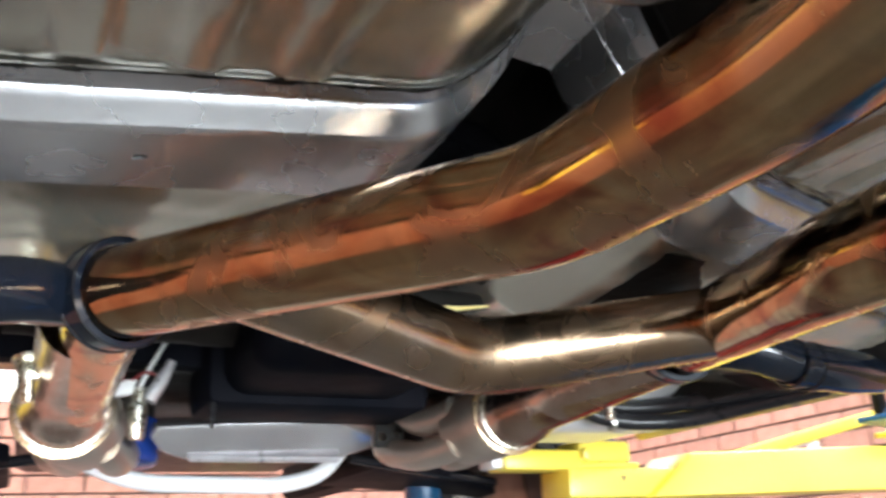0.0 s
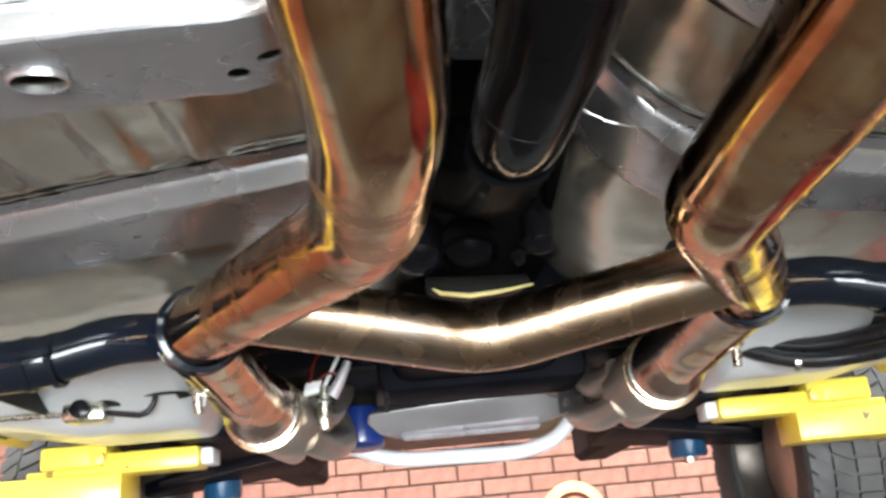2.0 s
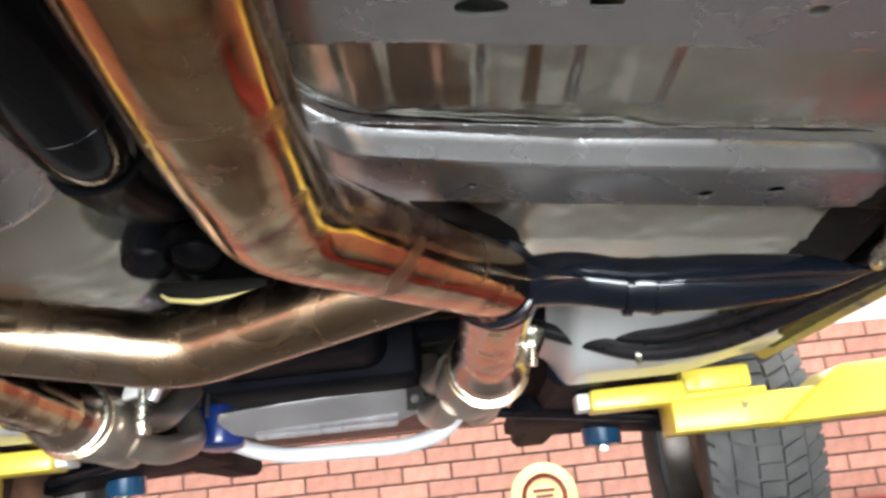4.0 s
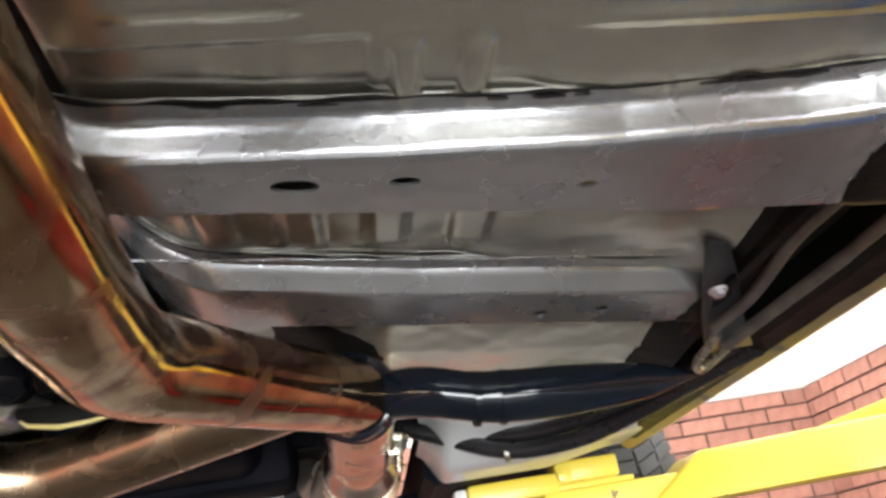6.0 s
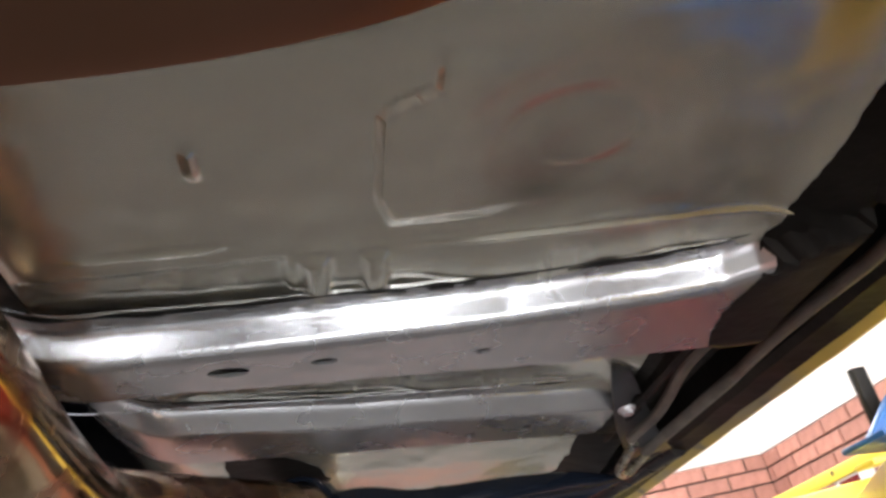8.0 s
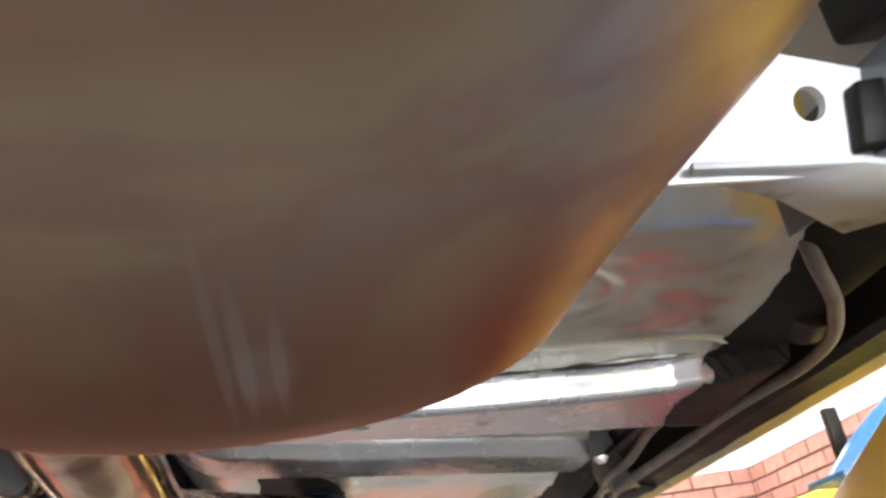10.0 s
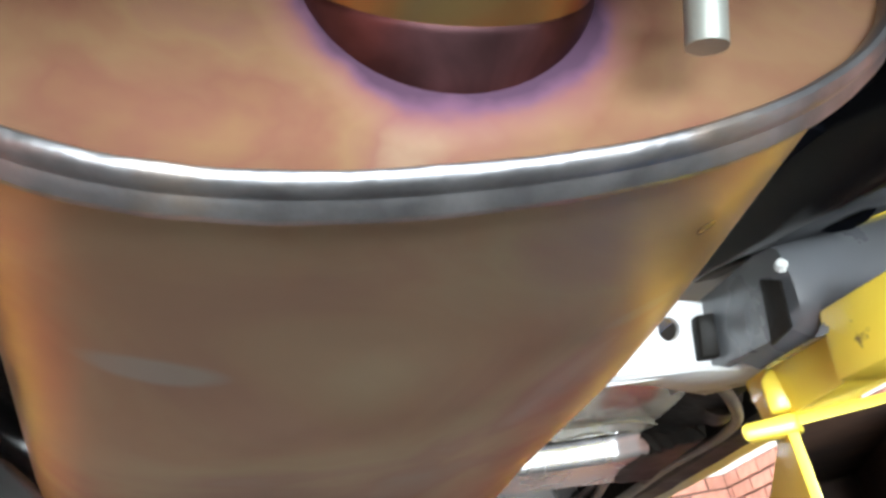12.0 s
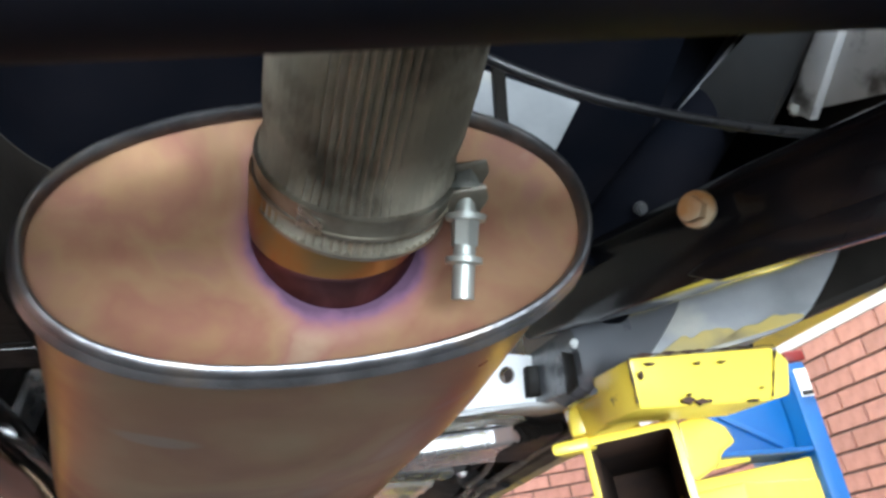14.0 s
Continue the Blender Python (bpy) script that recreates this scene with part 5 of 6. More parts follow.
hoses = thing("fuel_hose", (0.5, 1.5, 1.80), "pair of black rubber hoses curving to the sill", "hose")
part("hose", new_tube(fillet([(0.33, 1.50, 1.845), (0.40, 1.49, 1.815), (0.475, 1.46, 1.778), (0.57, 1.42, 1.775), (0.66, 1.30, 1.795), (0.70, 1.12, 1.80)], 0.06), 0.0118, 18), HOSE, hoses)
part("hose", new_tube(fillet([(0.40, 1.50, 1.835), (0.48, 1.47, 1.80), (0.56, 1.43, 1.80), (0.64, 1.32, 1.806), (0.685, 1.12, 1.81)], 0.06), 0.0115, 18), HOSE, hoses)
part("hose_band", ring_band((0.475, 1.462, 1.779), (1, -0.3, -0.2), 0.0116, 0.008, 0.002, 20), ZINC, hoses)

for s in (-1,):
    for cx, cy, cz, rx, ry in ((-0.500, 1.472, 1.8055, 0.017, 0.014), (-0.413, 1.464, 1.8105, 0.032, 0.011)):
        bm = lathe((0, 0, 0), (0, -0.42, -0.91), [(0.0, 0.0012), (1.0, 0.0012), (1.08, 0.0), (1.0, -0.004), (0.0, -0.004)], 28)
        for v in bm.verts:
            v.co = Vector((cx + v.co.x * rx, cy + v.co.y * ry * 0.9, cz + v.co.z * ry * 0.9 + v.co.y * 0.0))
        part("frame_opening", bm, DARK, car, "dark opening in the frame box")
    # White box paints the bright highlight on the frame weld.
    part("weld_spot", new_box(-0.372, -0.362, 1.470, 1.476, 1.792, 1.806, bevel=0.002), SNOW, car)
valve = thing("brake_valve", (-0.52, 1.5, 1.80), "brass brake valve with thin steel lines on the frame", "valve")
part("valve_body", new_box(-0.56, -0.50, 1.46, 1.50, 1.785, 1.812, bevel=0.006), ZINC, valve)
part("fitting", lathe((-0.53, 1.46, 1.80), (0, -1, 0), [(0.0, 0.0), (0.013, 0.0), (0.013, 0.012), (0.008, 0.014), (0.0, 0.014)], 20), BLACK, valve)
part("brake_line", new_tube(fillet([(-0.50, 1.47, 1.795), (-0.445, 1.46, 1.785), (-0.43, 1.46, 1.80), (-0.43, 1.46, 1.85)], 0.02), 0.004, 12), HOSE, valve)
part("brake_line", new_tube([(-0.66, 1.47, 1.80), (-0.56, 1.47, 1.798)], 0.004, 12), ZINC, valve)

# ------------------------------------------------------------------ rear underside
rear = thing("rear_subframe", (0.47, 0.2, 1.77), "silver rear frame end beside black suspension arm", "frame")
def plate_with_hole(corners, centre, radius, depth):
    """A flat plate with a round hole through it."""
    cs4 = [Vector(c) for c in corners]
    nrm = (cs4[1] - cs4[0]).cross(cs4[2] - cs4[0]).normalized()
    u = (cs4[1] - cs4[0]).normalized()
    w = nrm.cross(u)
    c = Vector(centre)
    c -= nrm * (c - cs4[0]).dot(nrm)
    bm = bmesh.new()
    a = [bm.verts.new(p) for p in cs4]
    b = [bm.verts.new(c + u * math.cos(2 * math.pi * k / 20) * radius + w * math.sin(2 * math.pi * k / 20) * radius) for k in range(20)]
    es = [bm.edges.new((l[k], l[(k + 1) % len(l)])) for l in (a, b) for k in range(len(l))]
    bmesh.ops.triangle_fill(bm, edges=es, use_beauty=True)
    for f in [f for f in bm.faces if (f.calc_center_median() - c).length < radius * 0.9]:
        bm.faces.remove(f)
    r = bmesh.ops.extrude_face_region(bm, geom=bm.faces[:])
    bmesh.ops.translate(bm, vec=nrm * depth, verts=[g for g in r["geom"] if isinstance(g, bmesh.types.BMVert)])
    bmesh.ops.recalc_face_normals(bm, faces=bm.faces[:])
    return bm


part("frame_end", prism([(0.478, 0.205, 1.758), (0.478, 0.280, 1.760), (0.478, 0.290, 1.79), (0.478, 0.27, 1.86), (0.478, 0.20, 1.86)], (0.12, 0.0, 0.0), 0.004), LIGHTGREY, rear, "pale grey frame box")
part("hole_plate", plate_with_hole([(0.385, 0.239, 1.757), (0.466, 0.243, 1.757), (0.468, 0.232, 1.790), (0.385, 0.224, 1.806)], (0.442, 0.222, 1.776), 0.0062, 0.004), SNOW, rear, "bright white plate with a round hole")
part("frame_flange", prism([(0.392, 0.226, 1.755), (0.451, 0.228, 1.754), (0.494, 0.238, 1.752), (0.494, 0.268, 1.753), (0.476, 0.284, 1.755), (0.436, 0.256, 1.757), (0.396, 0.238, 1.759)], (0, 0, 0.003), 0.0008), PALE, rear, "pale grey lower flange")
part("flange_edge", prism([(0.459, 0.2425, 1.7555), (0.489, 0.2325, 1.7525), (0.489, 0.2325, 1.7550), (0.459, 0.2425, 1.7580)], (0, -0.004, 0), 0.0006), SNOW, rear)
part("clip", prism([(0.453, 0.236, 1.761), (0.4625, 0.233, 1.760), (0.4625, 0.226, 1.781), (0.454, 0.229, 1.782)], (0.001, -0.006, 0), 0.0012), SATIN, rear, "black rubber clip")
part("bush", lathe((0.600, 0.500, 1.806), (0.25, 1, 0), [(0.0, -0.012), (0.012, -0.011), (0.019, -0.004), (0.020, 0.03), (0.0, 0.03)], 28), SATIN, rear, "black rubber bush in the end of the channel")


def rail_face(x):
    """Plan of the frame kick-up: y of its face and its upper and lower edge."""
    y = steps([(0.462, 0.236), (0.468, 0.160), (0.50, 0.146), (0.582, 0.114), (0.645, 0.072), (0.69, 0.0)], x)
    top = steps([(0.462, 1.792), (0.468, 1.790), (0.582, 1.799), (0.645, 1.812), (0.69, 1.85)], x)
    low = steps([(0.462, 1.757), (0.472, 1.744), (0.50, 1.740), (0.525, 1.749), (0.60, 1.754), (0.625, 1.761), (0.69, 1.774)], x)
    return y, top, low


def rail(xs):
    bm = bmesh.new()
    rows = []
    for x in xs:
        y, top, low = rail_face(x)
        sheared = smooth(0.470, 0.500, x)
        sec = [(y + 0.06, low + 0.004)]
        for k in range(9):
            f = k / 8
            z = low + (top - low) * f
            sec.append((y - 0.004 * math.sin(math.pi * f) + 0.005 * (1 - smooth(0.0, 0.12, f)) + 0.005 * smooth(0.9, 1.0, f), z + 0.0006 * noise.noise((x * 60, z * 60, 3))))
        sec.append((y + 0.06, top + 0.004))
        rows.append([bm.verts.new((x + sheared * (zz - 1.772), yy, zz)) for yy, zz in sec])
    for r0, r1 in zip(rows, rows[1:]):
        for k in range(len(r0) - 1):
            bm.faces.new((r0[k], r0[k + 1], r1[k + 1], r1[k]))
    bm.faces.new(rows[0])
    bm.faces.new(list(reversed(rows[-1])))
    bmesh.ops.recalc_face_normals(bm, faces=bm.faces[:])
    return bm


xs = [0.462, 0.464, 0.466, 0.468] + [0.468 + 0.008 * k for k in range(1, 28)]
part("rear_rail", rail([x for x in xs if x < 0.520] + [0.5205]), MIDGREY, rear, "smooth blue-grey rear frame rail")
part("rail_skin", rail([0.5212] + [x for x in xs if 0.523 < x < 0.607] + [0.6095]), RAILSKIN, rear, "paler scuffed grey end of the rail")
# Black strip past the rail stands in for the dark wheel house behind.
part("rail_end", rail([0.6102] + [x for x in xs if x > 0.613]), SATIN, rear, "black strip for the dark wheel house behind the rail")
for u0, u1, height in ((0.522, 0.572, 0.013), (0.563, 0.606, 0.008)):
    pts = []
    for k in range(25):
        u = u0 + (u1 - u0) * k / 24
        pts.append((u, rail_face(u)[2] + 0.001))
    for k in range(24, -1, -1):
        u = u0 + (u1 - u0) * k / 24
        pts.append((u, rail_face(u)[2] + 0.002 + height * math.sin(math.pi * k / 24) ** 0.5 * (0.9 + 0.35 * noise.noise((u * 130, 3, 1)))))
    part("overspray", prism([(u + z - 1.772, rail_face(u)[0] - 0.0050, z) for u, z in pts], (0, 0.0006, 0), 0.0), BODYYEL, rear, "yellow overspray on the grey rail")
bm = bmesh.new()
pts = [Vector((x + smooth(0.470, 0.500, x) * (rail_face(x)[1] - 1.772), rail_face(x)[0] + 0.003, rail_face(x)[1] + 0.0005 + 0.0008 * noise.noise((x * 90, 0, 0)))) for x in xs[3:20]]
tube(bm, pts, [0.0012 + 0.0012 * abs(noise.noise((p.x * 40, 2, 0))) for p in pts], 10)
part("rail_stripe", bm, YELLOW, rear, "yellow paint overspray stripe")
part("seam_nub", lathe((0.4665, 0.157, 1.777), (-0.5, -0.8, 0.2), [(0.0, -0.003), (0.0036, -0.002), (0.0022, 0.0012), (0.0, 0.0018)], 9), LIGHTGREY, rear, "white paint nub")
part("seam_gasket", prism([(0.465, 0.183, 1.748), (0.4665, 0.166, 1.750), (0.466, 0.160, 1.770), (0.464, 0.172, 1.776)], (-0.0025, -0.002, 0), 0.0008), SATIN, rear)
part("wheel_house", extrude_profile([(0.60, 1.83), (0.60, 2.10), (0.86, 2.10), (0.86, 1.90), (0.735, 1.80), (0.70, 1.79)], -1.2, 0.05, 1), SATIN, rear, "black wheel housing")
part("housing_front", new_box(0.576, 0.858, 0.185, 0.193, 1.82, 2.10, bevel=0.002), MATTE, rear)
arm = thing("trailing_arm", (0.48, 0.0, 1.80), "thick gloss black suspension arm with a rusty bolt", "suspension arm")
part("arm_beam", prism([(0.462, 0.235, 1.803), (0.462, 0.104, 1.774), (0.462, -0.037, 1.748), (0.470, -0.160, 1.722), (0.480, -0.33, 1.690), (0.480, -0.33, 1.728), (0.470, -0.160, 1.764), (0.462, -0.062, 1.786), (0.462, 0.074, 1.817), (0.462, 0.235, 1.850)], (0.045, 0.0, 0.004), 0.004), BLACK, arm)
part("arm_flange", prism([(0.461, -0.012, 1.757), (0.461, -0.037, 1.744), (0.469, -0.160, 1.718), (0.479, -0.33, 1.686), (0.479, -0.33, 1.700), (0.469, -0.160, 1.732), (0.461, -0.037, 1.757)], (-0.008, 0.0, 0.0), 0.002), BLACK, arm)
part("arm_bolt", bolt(bmesh.new(), (0.458, -0.032, 1.781), (-0.75, -0.6, -0.2), 0.0062, 0.010), RUST, arm, "rusty hexagon bolt")
axle = thing("rear_axle", (0, -0.2, 1.80), "black rear axle tube close overhead", "axle")
part("axle_tube", new_tube([(-0.7, -0.2275, 1.772), (0.75, -0.2275, 1.785)], 0.040, 40), MATTE, axle)
vent = thing("vent_hose", (0.4, -0.05, 1.85), "thin black breather hose", "hose")
part("hose", new_tube(fillet([(0.33, -0.005, 1.912), (0.381, -0.015, 1.881), (0.399, -0.015, 1.870), (0.434, -0.015, 1.853), (0.476, -0.015, 1.840), (0.537, -0.015, 1.826), (0.60, -0.02, 1.815)], 0.05), 0.0027, 12), HOSE, vent)
bracket = thing("chassis_bracket", (0.46, 0.08, 1.9), "pale chassis brackets and stays above the muffler", "bracket")
part("plate", prism([(0.404, 0.085, 1.950), (0.481, 0.085, 1.914), (0.457, 0.085, 1.882), (0.430, 0.085, 1.862), (0.392, 0.085, 1.872)], (0, 0.008, 0), 0.001), RAILSKIN, bracket, "blue-grey plate above the muffler")
part("plate_rib", prism([(0.427, 0.080, 1.946), (0.435, 0.080, 1.942), (0.424, 0.080, 1.878), (0.417, 0.080, 1.880)], (0, 0.005, 0), 0.001), SATIN, bracket)
bm = bmesh.new()
tube(bm, [(0.80, 0.13, 2.12), (0.672, 0.125, 1.995), (0.620, 0.125, 1.940), (0.566, 0.125, 1.892), (0.510, 0.125, 1.838), (0.470, 0.125, 1.80)], [0.020, 0.020, 0.022, 0.026, 0.030, 0.030], 20)
part("kick_up", bm, MATTE, bracket, "black frame kick-up behind the arm")
part("stay", prism([(0.594, 0.150, 1.942), (0.594, 0.004, 1.934), (0.594, -0.022, 1.905), (0.594, 0.060, 1.874), (0.594, 0.096, 1.892)], (-0.006, 0.001, -0.002), 0.002), SHADE, bracket, "dark grey inner wheel house stay")
part("stay", prism([(0.590, 0.036, 1.868), (0.590, -0.030, 1.899), (0.590, -0.13, 1.94), (0.590, -0.20, 1.86), (0.590, -0.035, 1.836)], (-0.006, 0.001, -0.002), 0.002), PALE, bracket, "pale grey stay")
part("stay_flange", prism([(0.584, 0.028, 1.866), (0.584, -0.033, 1.899), (0.584, -0.047, 1.889), (0.584, 0.014, 1.849)], (-0.006, 0.0, 0.0), 0.001), PALE, bracket, "pale bent stay flange")
part("brace", prism([(0.683, 0.110, 2.008), (0.672, 0.110, 2.010), (0.538, 0.110, 1.896), (0.546, 0.110, 1.890)], (0, 0.004, 0), 0.001), MIDGREY, bracket, "thin grey brace edge")
part("stay_bolt", bolt(bmesh.new(), (0.580, 0.022, 1.862), (-0.7, -0.6, -0.4), 0.003, 0.005), FROST, bracket)
part("stay_bolt", bolt(bmesh.new(), (0.500, 0.085, 1.836), (-0.3, -0.9, -0.4), 0.0030, 0.006), SHADE, bracket)
# ------------------------------------------------------------------ lift
for s in (1, -1):
    lift = thing("lift_arm", (s * 0.8, 1.75, 1.70), "yellow steel lift arm under the front frame", "lift arm", "lift arms")
    def mx(a, b):
        return (min(s * a, s * b), max(s * a, s * b))
    part("pad_beam", new_box(*mx(0.442, 0.60), 1.73, 1.80, 1.738, 1.774, bevel=0.006), YELLOW, lift)
    part("pad_tip", new_box(*mx(0.420, 0.441), 1.738, 1.792, 1.742, 1.770, bevel=0.004), PAPER, lift, "bare white beam tip")
    part("pad_end", new_box(*mx(0.594, 0.705), 1.725, 1.80, 1.752, 1.790, bevel=0.006), YELLOW, lift)
    part("pad_plate", new_box(*mx(0.50, 0.73), 1.735, 1.80, 1.742, 1.752, bevel=0.003), YELLOW, lift)
    bm = lathe((s * 0.607, 1.722, 1.765), (0, -1, 0), [(0.0, -0.01), (0.012, -0.01), (0.012, 0.006), (0.006, 0.008), (0.0, 0.008)], 20)
    part("pivot_pin", bm, YELLOW, lift)
    part("inner_arm", new_box(*mx(0.570, 0.86), 1.73, 1.83, 1.690, 1.742, bevel=0.005, m=None), YELLOW, lift)
    bm = prism([(s * 0.735, 1.715, 1.688), (s * 0.845, 1.715, 1.770), (s * 1.60, 1.525, 1.777), (s * 1.60, 1.525, 1.690)], (0, 0.13, 0), 0.006)
    part("outer_arm", bm, YELLOW, lift)
    if s < 0:
        continue
    part("upper_bar", prism([(s * 1.16, 1.98, 1.768), (s * 1.75, 1.98, 1.893), (s * 1.75, 1.98, 1.923), (s * 1.16, 1.98, 1.796)], (0, 0.04, 0), 0.004), YELLOW, lift)
    part("label_plate", prism([(s * 1.395, 1.985, 1.785), (s * 1.50, 1.985, 1.805), (s * 1.50, 1.985, 1.842), (s * 1.395, 1.985, 1.820)], (0, 0.004, 0), 0.001), PAPER, lift, "white warning label")
    part("label_bar", prism([(s * 1.405, 1.982, 1.800), (s * 1.455, 1.982, 1.8095), (s * 1.455, 1.982, 1.825), (s * 1.405, 1.982, 1.815)], (0, 0.004, 0), 0.0005), RED, lift, "red bar on the label")

rlift = thing("rear_lift_arm", (0.52, 0.22, 1.68), "scuffed yellow rear lift arm with a hollow box end", "lift arm", "lift arms")
part("pad_block", prism([(0.473, 0.101, 1.749), (0.477, 0.112, 1.720), (0.580, 0.135, 1.716), (0.591, 0.130, 1.750)], (-0.004, 0.05, 0.002), 0.003), YELLOW, rlift, "scuffed bright yellow pad block")
part("pad_end", prism([(0.592, 0.131, 1.749), (0.603, 0.137, 1.740), (0.597, 0.139, 1.719), (0.582, 0.136, 1.717)], (-0.006, 0.04, 0.002), 0.002), YELLOW, rlift)
for e0, e1 in (((0.474, 0.1000, 1.7497), (0.590, 0.1290, 1.7507)), ((0.4725, 0.1010, 1.748), (0.4765, 0.1115, 1.722)), ((0.591, 0.1292, 1.749), (0.581, 0.1340, 1.719))):
    p0, p1 = Vector(e0), Vector(e1)
    pts = [p0.lerp(p1, k / 40) for k in range(41)]
    part("worn_edge", new_tube([p + Vector((0, 0.0008, 0.0006 * noise.noise((p.x * 200, p.z * 300, 1)))) for p in pts], [0.0003 + 0.0016 * max(0.0, noise.noise((p.x * 130, p.z * 170, 6)) + 0.15) for p in pts], 8), RUSTIN, rlift, "edge worn to dark rust")
chip_a, chip_b = Vector((0.477, 0.112, 1.720)), Vector((0.580, 0.135, 1.716))
chip_up = Vector((-0.005, -0.011, 0.027))
for cu, cv, cw, ch in ((0.27, 0.05, 0.12, 0.20), (0.36, 0.02, 0.12, 0.17), (0.44, 0.06, 0.07, 0.10), (0.33, 0.24, 0.04, 0.06), (0.76, 0.02, 0.13, 0.08), (0.44, 0.88, 0.05, 0.08), (0.62, 0.90, 0.07, 0.06), (0.02, 0.60, 0.04, 0.22), (0.08, 0.90, 0.08, 0.07), (0.90, 0.30, 0.03, 0.05)):
    pts = []
    for k in range(14):
        a = 2 * math.pi * k / 14
        w = 0.75 + 0.5 * noise.noise((math.cos(a) * 2 + cu * 30, math.sin(a) * 2, 4))
        pts.append(chip_a + (chip_b - chip_a) * (cu + cw * 0.5 * (1 + math.cos(a) * w)) + chip_up * (cv + ch * 0.5 * (1 + math.sin(a) * w)) + Vector((0.001, -0.0032, -0.001)))
    part("paint_chip", prism(pts, (0, 0.003, 0), 0.0), RUSTIN, rlift, "chipped rusty patch")
part("pad_side", prism([(0.475, 0.112, 1.748), (0.480, 0.122, 1.722), (0.492, 0.262, 1.726), (0.489, 0.262, 1.754)], (0.030, 0.004, 0.0), 0.003), YELLOW, rlift)
part("pad_plate", prism([(0.488, 0.170, 1.742), (0.590, 0.180, 1.742), (0.60, 0.27, 1.742), (0.494, 0.27, 1.742)], (0, 0, 0.005), 0.002), YELLOW, rlift)
part("screw_boss", lathe((0.522, 0.246, 1.7258), (0, 0, 1), [(0.0, 0.0), (0.017, 0.0), (0.017, 0.015), (0.0, 0.015)], 28), YELLOW, rlift, "round screw boss under the pad")
for bx, by in ((0.553, 0.222), (0.572, 0.214)):
    part("pad_stud", lathe((bx, by, 1.7258), (0, 0, 1), [(0.0, 0.0), (0.007, 0.0), (0.007, 0.015), (0.0, 0.015)], 18), YELLOW, rlift)
part("ear", prism([(0.463, 0.234, 1.726), (0.490, 0.226, 1.727), (0.490, 0.226, 1.717), (0.463, 0.234, 1.717)], (0.012, 0.016, 0), 0.003), YELLOW, rlift)
part("lug", prism([(0.478, 0.228, 1.7275), (0.493, 0.222, 1.7275), (0.4925, 0.222, 1.743), (0.489, 0.2235, 1.749), (0.484, 0.2255, 1.750), (0.479, 0.228, 1.745)], (0.004, 0.010, 0), 0.003), YELLOW, rlift)
along = Vector((0.44, 0.898, 0))
across = Vector((0.898, -0.44, 0))
corner = Vector((0.4855, 0.2325, 1.7255))
W_ARM, H_ARM, T_ARM = 0.069, 0.090, 0.0055
bm = bmesh.new()
def at_face(u, h, d):
    return corner + across * u - Vector((0, 0, h)) + along * d
outer = [(0, 0), (W_ARM, 0), (W_ARM, H_ARM), (0, H_ARM)]
inner = [(T_ARM, T_ARM), (W_ARM - T_ARM, T_ARM), (W_ARM - T_ARM, H_ARM - T_ARM), (T_ARM, H_ARM - T_ARM)]
o0 = [bm.verts.new(at_face(u, h, 0)) for u, h in outer]
o1 = [bm.verts.new(at_face(u, h, 1.25)) for u, h in outer]
i0 = [bm.verts.new(at_face(u, h, 0)) for u, h in inner]
for k in range(4):
    k2 = (k + 1) % 4
    bm.faces.new((o0[k], o0[k2], o1[k2], o1[k]))
    bm.faces.new((o0[k], i0[k], i0[k2], o0[k2]))
bmesh.ops.recalc_face_normals(bm, faces=bm.faces[:])
bmesh.ops.bevel(bm, geom=[e for e in bm.edges if len(e.link_faces) == 2], offset=0.002, segments=2, profile=0.5, affect="EDGES")
part("box_tube", bm, YELLOW, rlift, "hollow yellow box section")
bm = bmesh.new()
i0 = [bm.verts.new(at_face(u, h, 0.001)) for u, h in inner]
i1 = [bm.verts.new(at_face(u, h, 0.30)) for u, h in inner]
for k in range(4):
    k2 = (k + 1) % 4
    bm.faces.new((i0[k], i1[k], i1[k2], i0[k2]))
bm.faces.new(list(reversed(i1)))
part("tube_inside", bm, RUSTIN, rlift, "rust-stained dark inside of the tube", smooth=False)
part("side_flap", prism([tuple(at_face(W_ARM, 0.003, 0.0)), tuple(at_face(W_ARM + 0.016, 0.000, 0.012)), tuple(at_face(W_ARM + 0.030, 0.010, 0.02)), tuple(at_face(W_ARM + 0.034, 0.022, 0.024)), tuple(at_face(W_ARM + 0.022, 0.028, 0.016)), tuple(at_face(W_ARM + 0.018, 0.036, 0.014)), tuple(at_face(W_ARM, 0.044, 0.0))], (0.008, 0.008, 0), 0.002), YELLOW, rlift, "bent torch-cut flap")
part("outer_sleeve", prism([tuple(at_face(W_ARM - 0.01, 0.045, 0.14)), tuple(at_face(W_ARM + 0.045, 0.045, 0.14)), tuple(at_face(W_ARM + 0.045, H_ARM + 0.02, 0.14)), tuple(at_face(W_ARM - 0.01, H_ARM + 0.02, 0.14))], Vector((0.20, 0.18, 0)), 0.003), YELLOW, rlift)

column = thing("lift_column", (1.63, 1.6, 0), "blue steel lift column beside the brick wall", "lift column")
part("post", new_box(1.600, 1.652, 1.50, 1.78, 0.0, 2.005, bevel=0.006), BLUE, column)
part("post_flange", new_box(1.578, 1.599, 1.60, 1.62, 0.02, 2.005, bevel=0.003), BLUE, column)
part("base_plate", new_box(1.42, 1.95, 1.35, 1.90, 0.0, 0.02, bevel=0.004), BLUE, column)
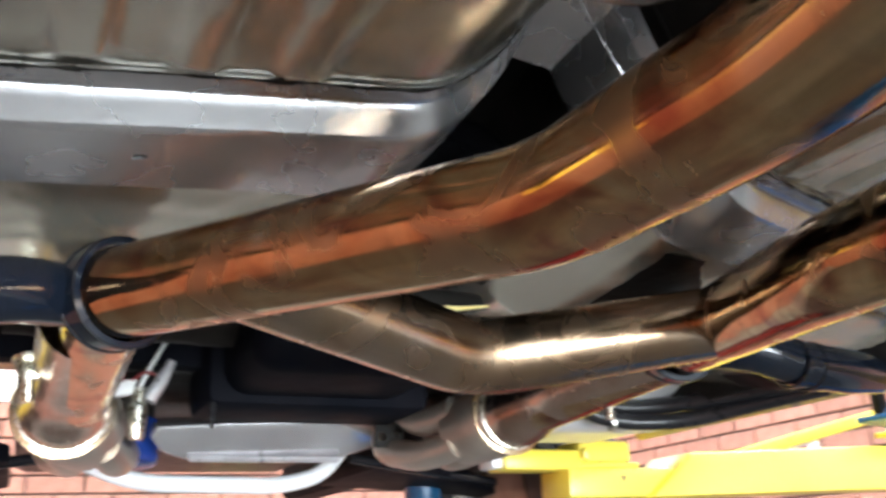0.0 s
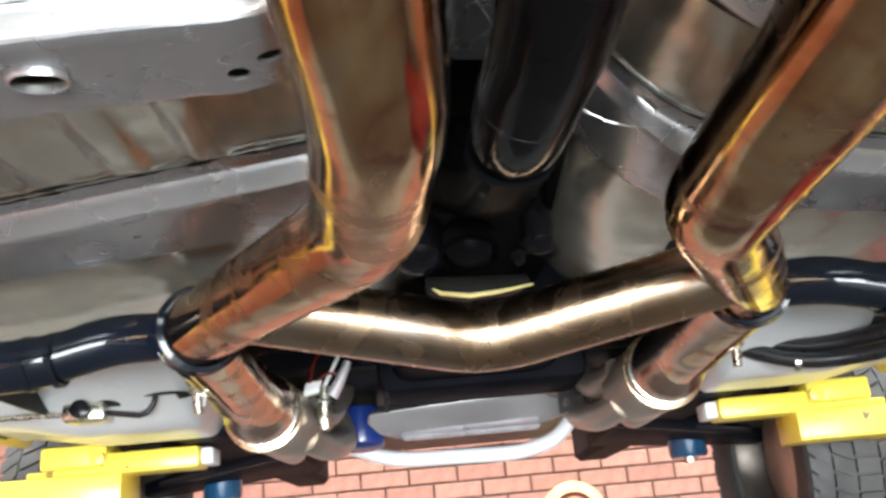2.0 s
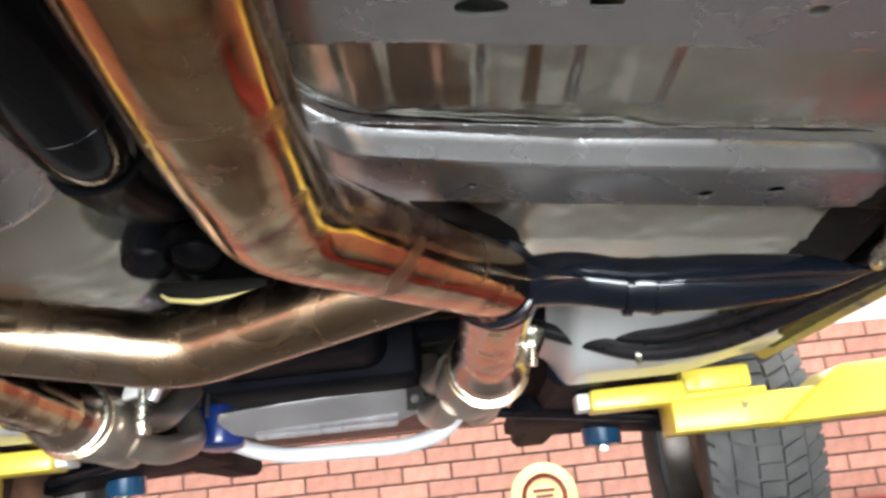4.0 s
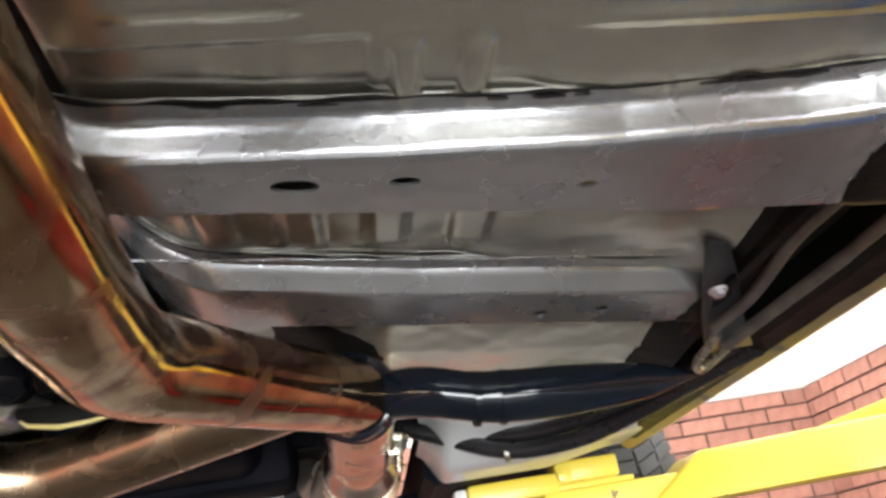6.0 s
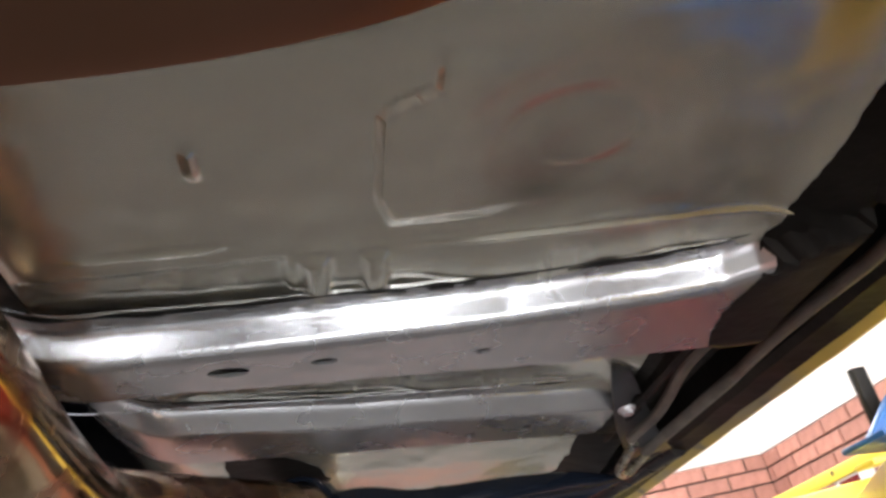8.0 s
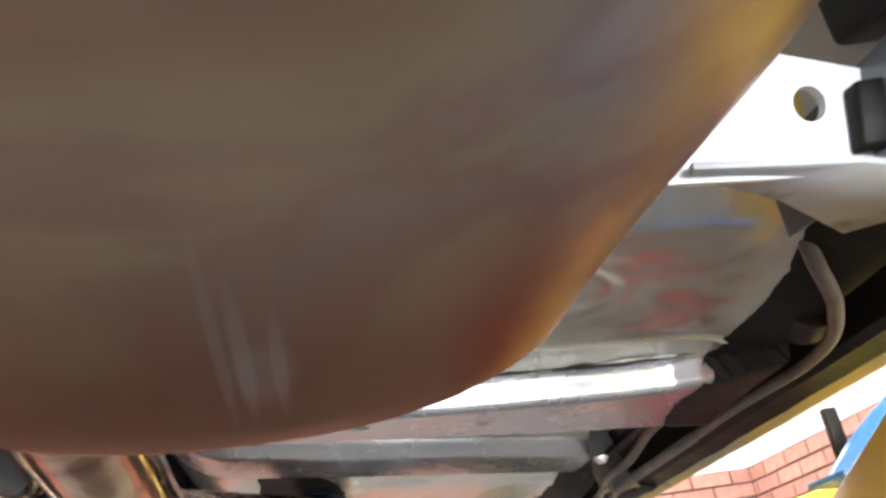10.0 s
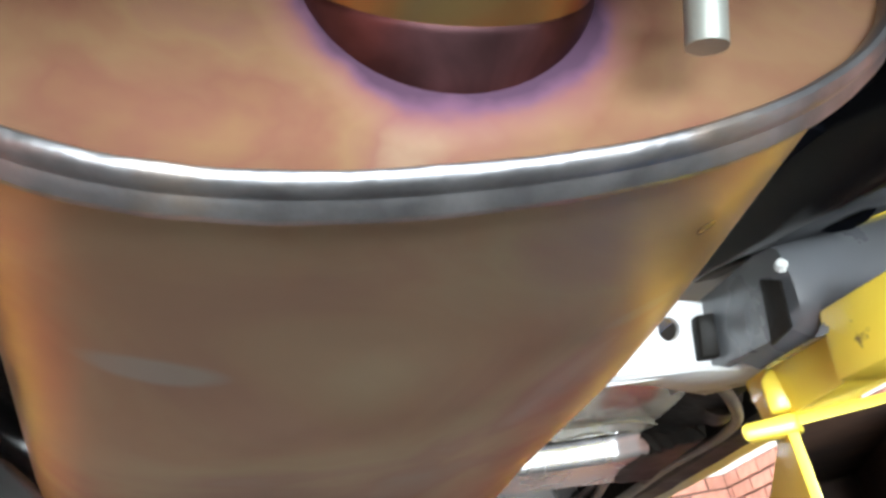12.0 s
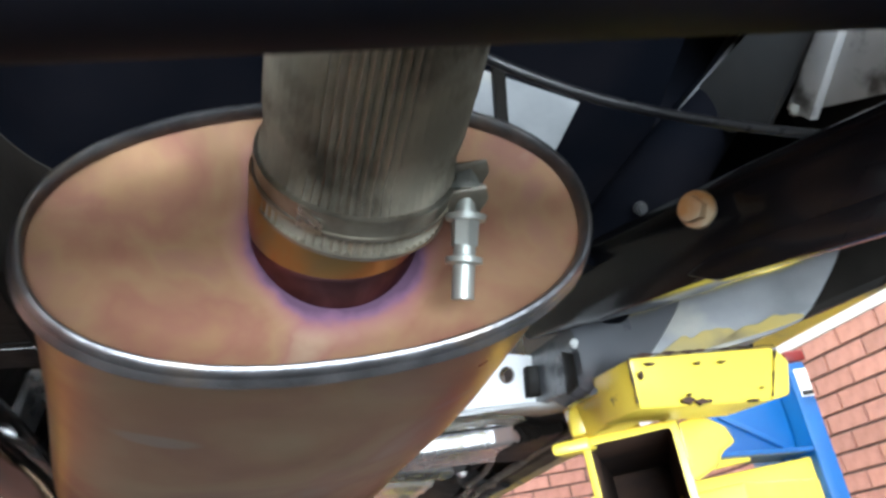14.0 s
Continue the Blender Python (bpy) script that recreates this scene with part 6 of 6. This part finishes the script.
part("gusset", prism([(1.24, 1.56, 1.835), (1.58, 1.56, 1.79), (1.597, 1.56, 1.80), (1.597, 1.56, 1.975), (1.44, 1.56, 1.985), (1.36, 1.56, 1.935), (1.30, 1.56, 1.89)], (0, 0.03, 0), 0.004), BLUE, column)
part("gusset_rib", prism([(1.40, 1.556, 1.905), (1.415, 1.556, 1.910), (1.585, 1.556, 1.800), (1.575, 1.556, 1.792)], (0, -0.012, 0), 0.002), BLUE, column)
part("flange", prism([(1.22, 1.50, 1.820), (1.598, 1.50, 1.785), (1.598, 1.64, 1.785), (1.22, 1.64, 1.820)], (0, 0, 0.012), 0.003), BLUE, column)

part("arm_carrier", prism([(1.20, 1.53, 1.783), (1.44, 1.53, 1.792), (1.44, 1.53, 1.806), (1.32, 1.53, 1.806), (1.20, 1.53, 1.793)], (0, 0.06, 0), 0.003), YELLOW, column, "yellow arm carrier")
part("stop_bar", new_box(1.325, 1.355, 1.66, 1.68, 1.835, 1.98, bevel=0.003), SATIN, column)
part("cap", new_box(1.606, 1.66, 1.498, 1.56, 2.006, 2.034, bevel=0.005), RED, column, "red plastic end cap")
part("label", new_box(1.614, 1.648, 1.4965, 1.4995, 1.915, 1.985, bevel=0.001), PAPER, column, "white paper label")
part("label_bar", new_box(1.616, 1.646, 1.4945, 1.4965, 1.918, 1.930), DARK, column)
cabinet = thing("tool_cabinet", (1.95, 3.3, 0), "red enamelled tool cabinet against the brick wall", "tool cabinet")
part("body", new_box(1.84, 2.20, 3.75, 4.30, 0.0, 1.50, bevel=0.012), RED, cabinet)
for k in range(5):
    part("drawer", new_box(1.87, 2.17, 3.732, 3.748, 0.15 + 0.26 * k, 0.39 + 0.26 * k, bevel=0.004), RED, cabinet)

# ------------------------------------------------------------------ wall sign
sign = thing("wall_sign", (0.57, WALL_Y - 0.02, 1.65), "round cream and red enamel sign on brick", "sign")
part("disc", lathe((0.57, WALL_Y - 0.014, 1.645), (0, -1, 0), [(0.0, -0.004), (0.150, -0.004), (0.150, 0.006), (0.146, 0.008), (0.0, 0.008)], 64), CREAM, sign)
part("red_ring", ring_band((0.57, WALL_Y - 0.026, 1.645), (0, -1, 0), 0.082, 0.004, 0.022, 48), RED, sign)
bm = bmesh.new()
box(bm, 0.52, 0.62, WALL_Y - 0.030, WALL_Y - 0.024, 1.665, 1.680)
box(bm, 0.53, 0.61, WALL_Y - 0.030, WALL_Y - 0.024, 1.640, 1.653)
box(bm, 0.52, 0.62, WALL_Y - 0.030, WALL_Y - 0.024, 1.610, 1.627)
part("lettering_bar", bm, RED, sign)

# ------------------------------------------------------------------ bricks
PITCH_X, PITCH_Z, GAP = 0.226, 0.075, 0.010
brick_mesh = bpy.data.meshes.new("brick")
bm = new_box(0, PITCH_X - GAP, -0.008, 0.01, 0, PITCH_Z - GAP, bevel=0.0025, seg=1)
bm.to_mesh(brick_mesh)
bm.free()
brick_mesh.materials.append(BRICK)


def lay_bricks(wall, along, fixed, lo, hi, near):
    """Courses from the white part down; those in the near stretch are single bricks."""
    rest = bmesh.new()
    course = 0
    z = BRICK_TOP - PITCH_Z + GAP
    while z > 0.61:
        shift = 0.5 * PITCH_X * (course % 2)
        k = 0
        p = lo + shift - PITCH_X
        while p < hi:
            a, b = max(p, lo), min(p + PITCH_X - GAP, hi)
            if b - a > 0.03:
                whole = b - a > PITCH_X - GAP - 1e-4
                wob = 0.002 * random.random()
                if whole and near(p, z):
                    ob = new("brick", brick_mesh)
                    ob.parent = wall
                    if along == "x":
                        ob.location = (p, fixed - 0.002 - wob, z)
                    else:
                        ob.matrix_local = pose(fixed - 0.002 - wob, p + PITCH_X - GAP, z, 0, 0, -90)
                else:
                    if along == "x":
                        box(rest, a, b, fixed - 0.010, fixed + 0.01, z, z + PITCH_Z - GAP)
                    else:
                        box(rest, fixed - 0.010, fixed + 0.01, a, b, z, z + PITCH_Z - GAP)
            p += PITCH_X
        z -= PITCH_Z
        course += 1
    ob = link_mesh("brickwork", rest, BRICK, smooth=False)
    ob.parent = wall
    ob["kind"] = "stuff"


lay_bricks(wall_north, "x", WALL_Y, -3.0, WALL_X - 0.012, lambda p, z: -1.6 < p < 2.6 and z > 1.45)
lay_bricks(wall_east, "y", WALL_X, -1.2, WALL_Y - 0.012, lambda p, z: 0.6 < p < 4.4 and z > 1.3)
